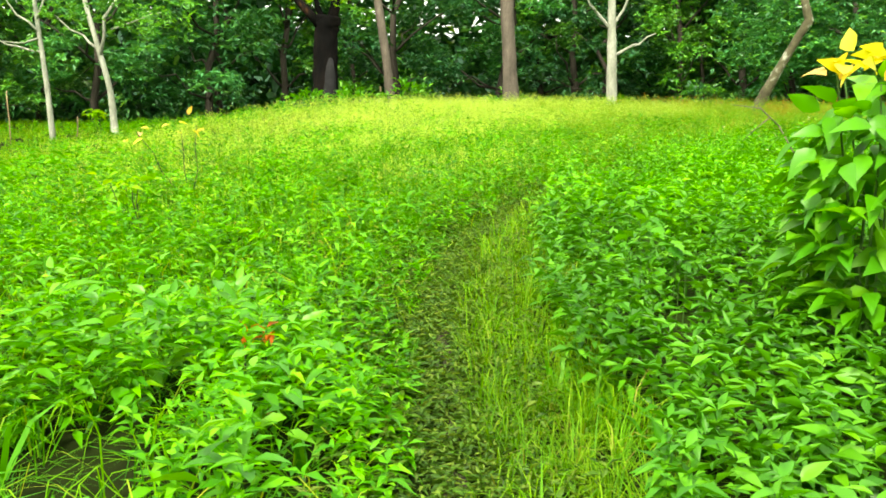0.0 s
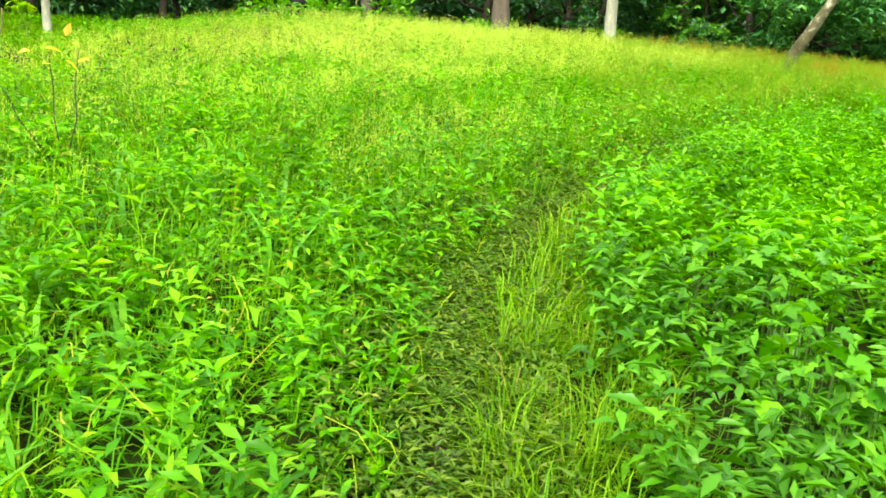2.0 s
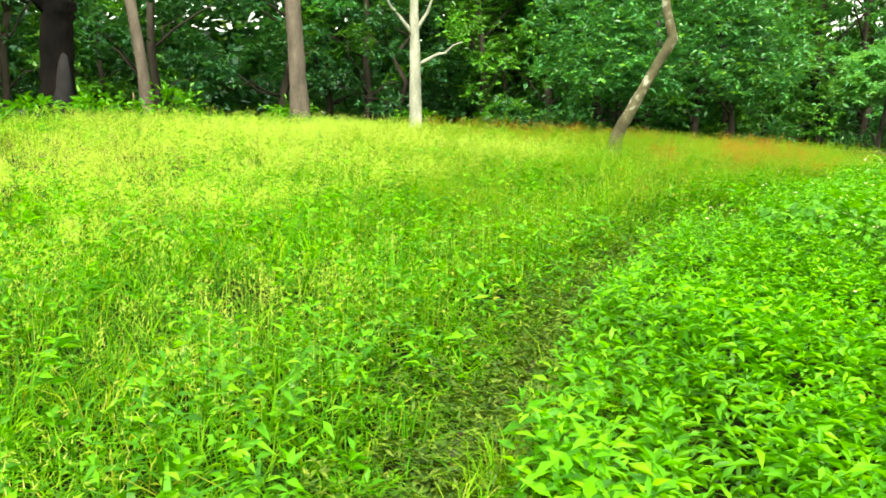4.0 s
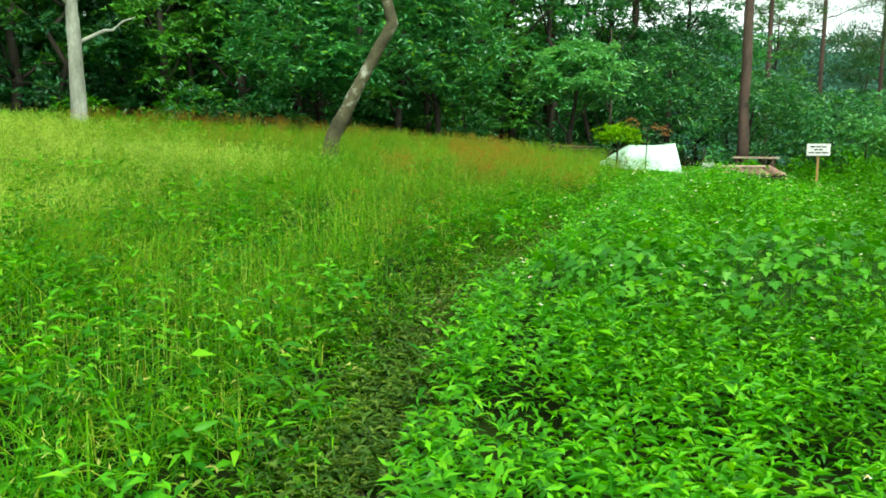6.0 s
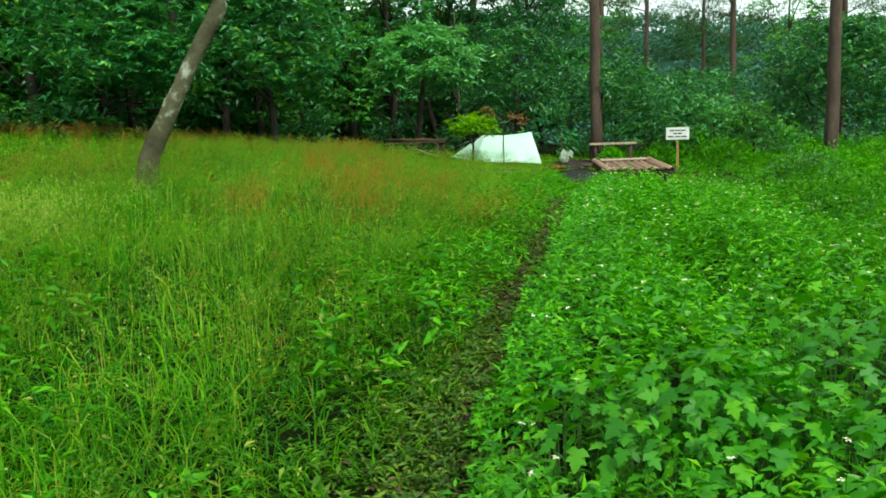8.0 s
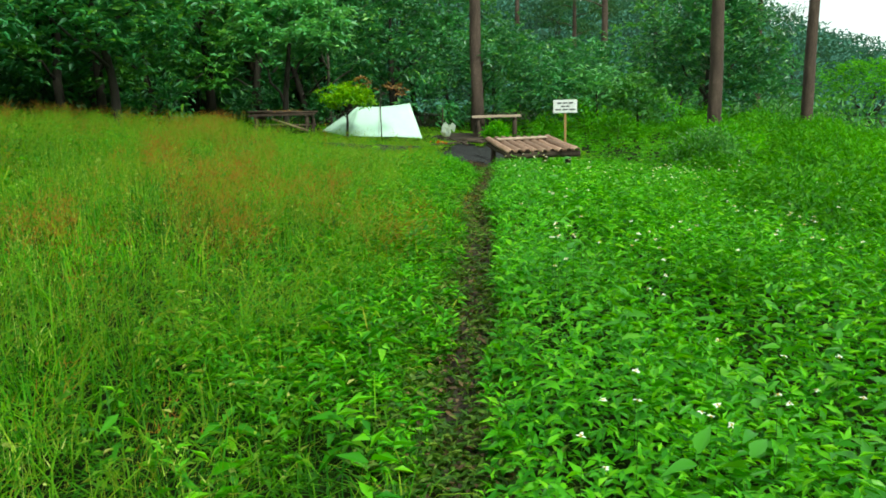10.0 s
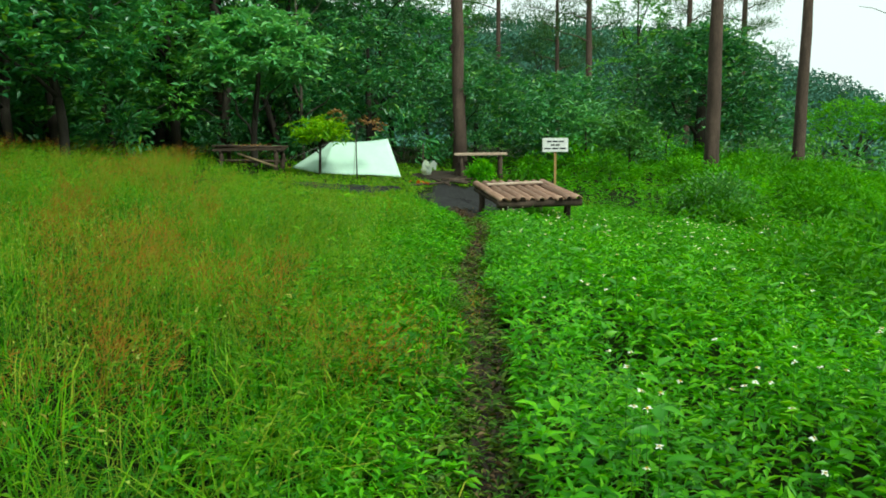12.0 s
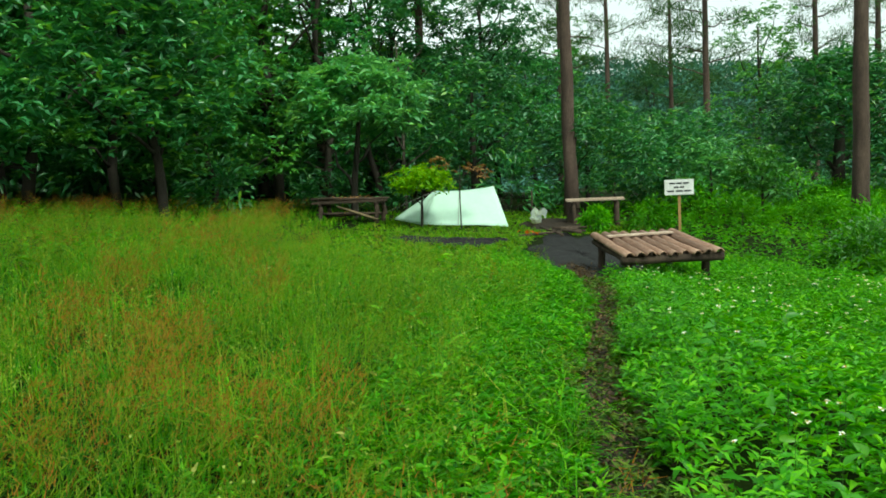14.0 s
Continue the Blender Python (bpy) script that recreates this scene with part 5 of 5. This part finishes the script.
for i, (px, py) in enumerate(((11.2, 30.6), (13.2, 29.4), (20.6, 27.8), (23.8, 26.9), (25.6, 25.2), (26.6, 22.8), (30.0, 22.2), (32.5, 19.5))):
    bush(px, py, 1.2, 1.1 + 0.3 * (i % 3), 420, 0.24, MANGO, "dark green undergrowth along the forest edge", "undergrowth")

for i in range(16):
    bush(42 + 22 * rng.uniform(), 1 + 19 * rng.uniform(), 2.2, rng.uniform(1.2, 2.2), 420, 0.34, DARK_WARM if i % 2 else DARK, "rounded far bush below the hillside", "far_bush")

# the depth of the wood behind its edge
n = 34000
k = rng.uniform(0, 1, n)
e = np.array(EDGE)
q = np.linspace(0, 1, len(e))
x, y = np.interp(k, q, e[:, 0]), np.interp(k, q, e[:, 1])
back_off = rng.uniform(7, 15, n)
x, y = x + back_off * 0.35, y + back_off
z = land(x, y) + rng.uniform(0, 12.5, n) * np.interp(k, q, e[:, 2]) ** np.interp(x, [16, 26], [1, 3.2])
v, f = leaves(np.stack([x, y, z], 1), rng.normal(size=(n, 3)) * [1, 1, 0.5], rng.uniform(0.7, 1.2, n), 0.55, 0.2, 0.25, True)
stuff("deep_wood", v, f, MANGO, "dark mass of leaves in the depth of the wood", "forest")

# far wooded hill: a long ridge that falls away to the right
RIDGE = ([-40, -12, -4.4, -1.5, 1.1, 5.3, 9, 24, 60, 120], [-2, -1, 2, 6, 10, 16, 22, 28, 34, 34])


def hill(x, y):
    r = np.hypot(x - 6, y - 11)
    top = np.interp(np.degrees(np.arctan2(y - 11, x - 6)), *RIDGE)
    return -1 + top * step(85, 205, r) + 1.6 * swell(x, y, 16, 0.3) * step(80, 120, r)


hr, ha = np.linspace(62, 300, 30), np.linspace(-0.9, 3.2, 70)
R, A = np.meshgrid(hr, ha)
hx, hy = 6 + R * np.cos(A), 11 + R * np.sin(A)
c30 = (np.arange(69)[:, None] * 30 + np.arange(29)).ravel()
tagged(put("far_hill", np.stack([hx, hy, hill(hx, hy)], -1).reshape(-1, 3), np.stack([c30, c30 + 1, c30 + 31, c30 + 30], 1), HILLSIDE, smooth=True), "far wooded hillside in pale haze", "hill", kind="structure")
n = 2300
ang, dist = np.radians(rng.uniform(-13, 44, n)), 80 + 130 * rng.uniform(0, 1, n) ** 0.8
cx, cy = 6 + dist * np.cos(ang), 11 + dist * np.sin(ang)
cr = rng.uniform(1.3, 2.6, n) * np.interp(dist, [80, 200], [0.8, 1.1])
per = 28
o = unit(rng.normal(size=(n * per, 3)) + [0, 0, 0.5])
c = np.repeat(np.stack([cx, cy, hill(cx, cy) + cr * 0.8], 1), per, 0) + o * np.repeat(cr, per)[:, None] * rng.uniform(0.75, 1.05, (n * per, 1)) * [1, 1, 1.15]
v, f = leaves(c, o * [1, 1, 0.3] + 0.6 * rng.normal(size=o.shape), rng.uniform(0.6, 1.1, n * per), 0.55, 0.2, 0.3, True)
stuff("far_woods", v, f, HAZED_WOOD, "far woods on the hillside, haze tinted blue-green into their leaves", "forest")

# ---- the camp ----
def sheet(corners, nu, nv, sag, wrinkle):
    a, b, c, d = (np.array(q, float) for q in corners)
    u, w = np.meshgrid(np.linspace(0, 1, nu), np.linspace(0, 1, nv))
    u, w = u[..., None], w[..., None]
    p = (a * (1 - u) + b * u) * (1 - w) + (d * (1 - u) + c * u) * w
    nrm = unit(np.cross(b - a, d - a))
    p = p - nrm * sag * 4 * (u * (1 - u)) * (0.3 + w * (1 - w) * 2) + nrm * wrinkle * np.sin(9 * u + 5 * w) * w
    p[..., 2] -= (0.05 * (4 * u * (1 - u)) * (1 - w))[..., 0]
    k = (np.arange(nv - 1)[:, None] * nu + np.arange(nu - 1)).ravel()
    return p.reshape(-1, 3), np.stack([k, k + 1, k + nu + 1, k + nu], 1)


def tent():
    x0, y0 = 23.3, 22.2
    z0 = z_at(x0, y0)
    ob = base_at("tarp_tent", x0, y0, z0, "pale green-white tarp pitched as a low ridge tent", "tent")
    o = np.array([x0, y0, z0])
    g = lambda x, y, h=0.02: np.array([x, y, z_at(x, y) + h]) - o
    left, right = np.array([22.92, 22.8, 3.12]) - o, np.array([23.74, 21.56, 3.18]) - o
    fl, fr = g(21.9, 22.5), g(23.0, 20.75)
    tip, br = g(22.5, 23.8), g(24.5, 22.3)
    for name, q, s in (("front_panel", [left, right, fr, fl], 0.03), ("back_panel", [right, left, tip, br], 0.03), ("end_panel", [left, left, fl, tip], 0.02)):
        v, f = sheet(q, 16, 12, s, 0.012)
        p = put(name, v, f, TARP, ob, "pale green-white tarp cloth" if name == "front_panel" else "", True)
        md = p.modifiers.new("cloth", "SOLIDIFY")
        md.thickness = 0.006
    pole("ridge_pole", [left - [0, 0, left[2] + 0.1], left + [0, 0, 0.02]], [0.015, 0.012], PLANK, ob)
    pole("ridge_pole", [[right[0], right[1], -0.2], right + np.array([0, 0, 0.02])], [0.015, 0.012], PLANK, ob)
    seam = np.linspace(0, 1, 8)[:, None]
    a, b = left * 0.58 + right * 0.42, fl * 0.58 + fr * 0.42
    out = unit(np.cross(right - left, fl - left))
    pole("seam", a + (b - a) * seam + out * 0.0 + np.array([-0.03, -0.03, 0.02]), [0.006] * 8, CORD, ob)
    for a, b in ((left, g(22.0, 24.2)),):
        pole("guy_line", [a, (a + b) / 2, b], [0.004] * 3, CORD, ob, sides=5)


tent()


def slat_bench():
    cx, cy = 16.62, 14.95
    z0 = z_at(cx, cy)
    turn = math.degrees(math.atan2(-0.95, -1.23))
    ob = base_at("slat_bench", cx, cy, z0, "low bench of reddish half-round slats on dark log legs", "bench", turn=turn)
    top = 2.45 - z0
    slope = Matrix.Rotation(radians(4.5), 4, "Y")
    for i in range(9):
        y = -0.54 + 0.135 * i
        a = np.linspace(0, math.pi, 8)
        r = 0.06 * rng.uniform(0.92, 1.08)
        xs = np.array([-0.84, -0.82, -0.3, 0.2, 0.86, 0.89]) + rng.uniform(-0.03, 0.03)
        sc = np.array([0.9, 1, 1.02, 0.98, 1, 0.9])
        ring = np.stack([np.cos(a), np.sin(a) * 1.0], 1)
        inner = ring * 0.8
        prof = np.concatenate([ring, inner[::-1]])
        v = np.concatenate([np.column_stack([np.full(16, q), prof[:, 0] * r * s + 0.004 * rng.normal(), prof[:, 1] * r * s + 0.003 * rng.normal()]) for q, s in zip(xs, sc)])
        f = []
        for s in range(5):
            for j in range(16):
                k = (j + 1) % 16
                f.append([s * 16 + j, s * 16 + k, (s + 1) * 16 + k, (s + 1) * 16 + j])
        for s in (0, 5):
            for j in range(7):
                f.append([s * 16 + j, s * 16 + j + 1, s * 16 + 14 - j, s * 16 + 15 - j])
        p = put("slat", v, np.array(f), SLAT, ob, smooth=False)
        p.matrix_basis = slope @ Matrix.Translation((0, y, top + rng.uniform(-0.006, 0.006)))
    for x in (-0.66, 0.66):
        h = top - 0.05 - x * math.tan(radians(4.5))
        pole("cross_beam", bent((x, -0.58, h), (x, 0.58, h), 5, 0.008), [0.05] * 5, LOG, ob)
        for y in (-0.48, 0.48):
            pole("leg", bent((x, y, -0.12), (x, y, h - 0.02), 4, 0.008), [0.055, 0.05, 0.05, 0.048], LOG, ob)
    for y in (-0.56, 0.56):
        pole("side_rail", bent((-0.75, y, top - 0.06 + 0.05), (0.75, y, top - 0.06 - 0.06), 5, 0.008), [0.035] * 5, LOG, ob)
    pole("front_beam", bent((0.84, -0.62, top - 0.115), (0.84, 0.62, top - 0.115), 5, 0.008), [0.055] * 5, LOG, ob)
    plank = part("loose_plank", box(0, 0, 0, 0.1, 0.92, 0.025, 0.006), PLANK_PALE, ob, "pale sawn plank laid across the slats")
    plank.matrix_basis = slope @ Matrix.Translation((-0.3, -0.06, top + 0.08)) @ Matrix.Rotation(radians(6), 4, "Z")


slat_bench()


def plank_table(x, y, top, length, depth, turn, label, brace, wood):
    z0 = z_at(x, y)
    ob = base_at("plank_table", x, y, z0, label, "table", "rough camp tables", turn)
    h = top - z0
    rows = int(depth / 0.14)
    for i in range(rows):
        q = -depth / 2 + 0.14 * (i + 0.5)
        b = part("plank", box(rng.uniform(-0.05, 0.05), q, h + rng.uniform(-0.008, 0.008), length * rng.uniform(0.94, 1.06), 0.125, 0.05, 0.008), wood, ob)
        b.rotation_euler = (0, 0, radians(rng.uniform(-1, 1)))
    for sx in (-1, 1):
        pole("cross_beam", bent((sx * length * 0.4, -depth / 2, h - 0.05), (sx * length * 0.4, depth / 2, h - 0.05), 4, 0.01), [0.035] * 4, LOG, ob)
        for sy in (-1, 1):
            pole("leg", bent((sx * length * 0.4, sy * depth * 0.4, -0.1), (sx * length * 0.4, sy * depth * 0.4, h - 0.06), 4, 0.015), [0.07, 0.06, 0.06, 0.055], LOG, ob)
    if brace:
        pole("brace", [(-length * 0.15, -depth * 0.45, h - 0.1), (length * 0.42, -depth * 0.45, 0.05)], [0.03, 0.03], PLANK, ob)
        for i in range(5):
            q = -depth / 2 + depth * rng.uniform(0, 1)
            a, b = -length * rng.uniform(0.3, 0.56), length * rng.uniform(0.3, 0.54)
            pole("loose_pole", bent((a, q, h + 0.06 + 0.03 * (i % 2)), (b, q + rng.uniform(-0.15, 0.15), h + 0.055 + 0.03 * rng.uniform()), 6, 0.02), np.linspace(0.032, 0.022, 6), wood, ob, sides=8)
        pole("stretcher", bent((-length * 0.46, -depth * 0.4, h * 0.45), (length * 0.46, -depth * 0.4, h * 0.4), 5, 0.015), [0.03] * 5, LOG, ob)
        pole("stretcher", bent((-length * 0.46, depth * 0.4, h * 0.3), (length * 0.46, depth * 0.4, h * 0.36), 5, 0.015), [0.035] * 5, LOG, ob)
    return ob


plank_table(21.45, 24.25, 2.97, 1.75, 0.8, -66, "rough plank table under the young tree, heaped with crooked poles", True, LOG)
plank_table(24.95, 19.4, 2.74, 1.3, 0.85, -66, "rough plank table beside the pine", False, PLANK_PALE)
stump = base_at("tree_stump", 24.72, 19.85, z_at(24.72, 19.85), "dark weathered stump beneath the plank table", "stump")
put("stump_body", *tube([(0, 0, -0.1), (0, 0, 0.1), (0.01, 0, 0.3), (0.01, 0.01, 0.38)], [0.24, 0.19, 0.17, 0.15], 12, 0.06), LOG, stump, smooth=True)
ob = base_at("dry_leaf_heap", 21.45, 24.25, 3.06, "handful of dry brown leaves on the plank table", "leaves")
put("leaves", *leaves(rng.normal(size=(60, 3)) * [0.25, 0.2, 0.0] + [0, 0, 0.01], rng.normal(size=(60, 3)) * [1, 1, 0.25] + [0, 0, 0.1], 0.1, 0.045), DRIED, ob)


def sign():
    x, y = 24.05, 17.0
    z0 = z_at(x, y)
    ob = base_at("notice_sign", x, y, z0, "white notice board with black lettering on a wooden post", "sign")
    ob.matrix_basis = pose(x, y, z0, 0, 0, math.degrees(math.atan2(-5.75, -17.5)) + 90)
    h = 2.99 - z0
    part("post", box(0, 0.035, (h + 0.1) / 2 - 0.1, 0.06, 0.04, h + 0.3, 0.005), POST, ob, "yellowish wooden post")
    board = part("board", box(0, 0, h, 0.62, 0.022, 0.34, 0.004), BOARD, ob, "white painted board")
    for z, w in ((0.085, 0.44), (0.0, 0.24), (-0.085, 0.54)):
        k = max(2, int(w / 0.14))
        for i in range(k):
            a = -w / 2 + w * (i + 0.5) / k
            part("lettering", box(a, -0.0135, h + z, w / k * 0.82, 0.004, 0.034, 0), INK, board)


sign()


def bag():
    x, y = 23.85, 20.55
    z0 = z_at(x, y)
    stake = base_at("hanging_stake", x, y, z0, "thin dark stake stuck in the camp ground", "stake")
    pole("shaft", bent((0, 0, -0.1), (0.03, 0.03, 0.85), 6, 0.015), [0.018] * 6, LOG, stake)
    ob = base_at("plastic_bag", x - 0.06, y - 0.1, z0, "crumpled clear-white plastic bag hanging from a stake", "bag")
    bm = bmesh.new()
    bmesh.ops.create_icosphere(bm, subdivisions=5, radius=0.2)
    for q in bm.verts:
        c = q.co.copy()
        up = min(1.0, max(0.0, (c.z + 0.2) / 0.4))
        k = noise.noise(c * 11.0) * 0.22 + noise.noise(c * 27) * 0.16 + noise.noise(c * 55) * 0.08
        wide = 0.95 - 0.62 * up**1.3 + k
        q.co = Vector((c.x * wide * 1.1 + 0.05 * (1 - up), c.y * wide * 0.8, 0.02 + 0.42 * up * (1 + 0.2 * k)))
    part("bag_body", bm, PLASTIC, ob)
    bm = bmesh.new()
    bmesh.ops.create_grid(bm, x_segments=12, y_segments=10, size=0.12)
    for q in bm.verts:
        q.co = Vector((q.co.x * 0.7 + 0.03, -0.9 * abs(q.co.x + 0.05) - 0.2 * q.co.y - 0.1, 0.3 + 0.75 * q.co.y + 0.03 * math.sin(40 * q.co.x) + 0.05 * noise.noise(q.co * 25)))
    part("flap", bm, PLASTIC, ob)


bag()


def campfire():
    x, y = 22.2, 19.0
    z0 = z_at(x, y) + 0.05
    ob = base_at("fire_place", x, y, z0, "burnt-out camp fire with charred sticks and orange scraps", "campfire")
    for i in range(9):
        a = rng.uniform(0, 6.28)
        c = np.array([0.45 * rng.normal(), 0.3 * rng.normal(), 0.05 + 0.04 * rng.uniform()])
        q = np.array([math.cos(a), math.sin(a), 0.08 * rng.normal()]) * rng.uniform(0.2, 0.5)
        pole("charred_stick", bent(c - q, c + q, 4, 0.01), [0.03, 0.028, 0.025, 0.02], LOG, ob, sides=7)
    for i in range(8):
        c = rng.normal(size=(1, 3)) * [0.16, 0.16, 0.01] + [-0.55, 0.35, 0.03]
        put("orange_scrap", *leaves(c, rng.normal(size=(1, 3)) + [0, 0, 0.5], 0.13, 0.08), ORANGE, ob, "crumpled orange-red scrap")


campfire()
ob = base_at("white_litter", 2.72, 8.05, z_at(2.72, 8.05) + 0.1, "small white crumpled scrap in the grass", "litter")
bm = bmesh.new()
bmesh.ops.create_icosphere(bm, subdivisions=2, radius=0.02)
for q in bm.verts:
    q.co *= 1 + 0.5 * noise.noise(q.co * 60)
part("scrap", bm, PLASTIC, ob)
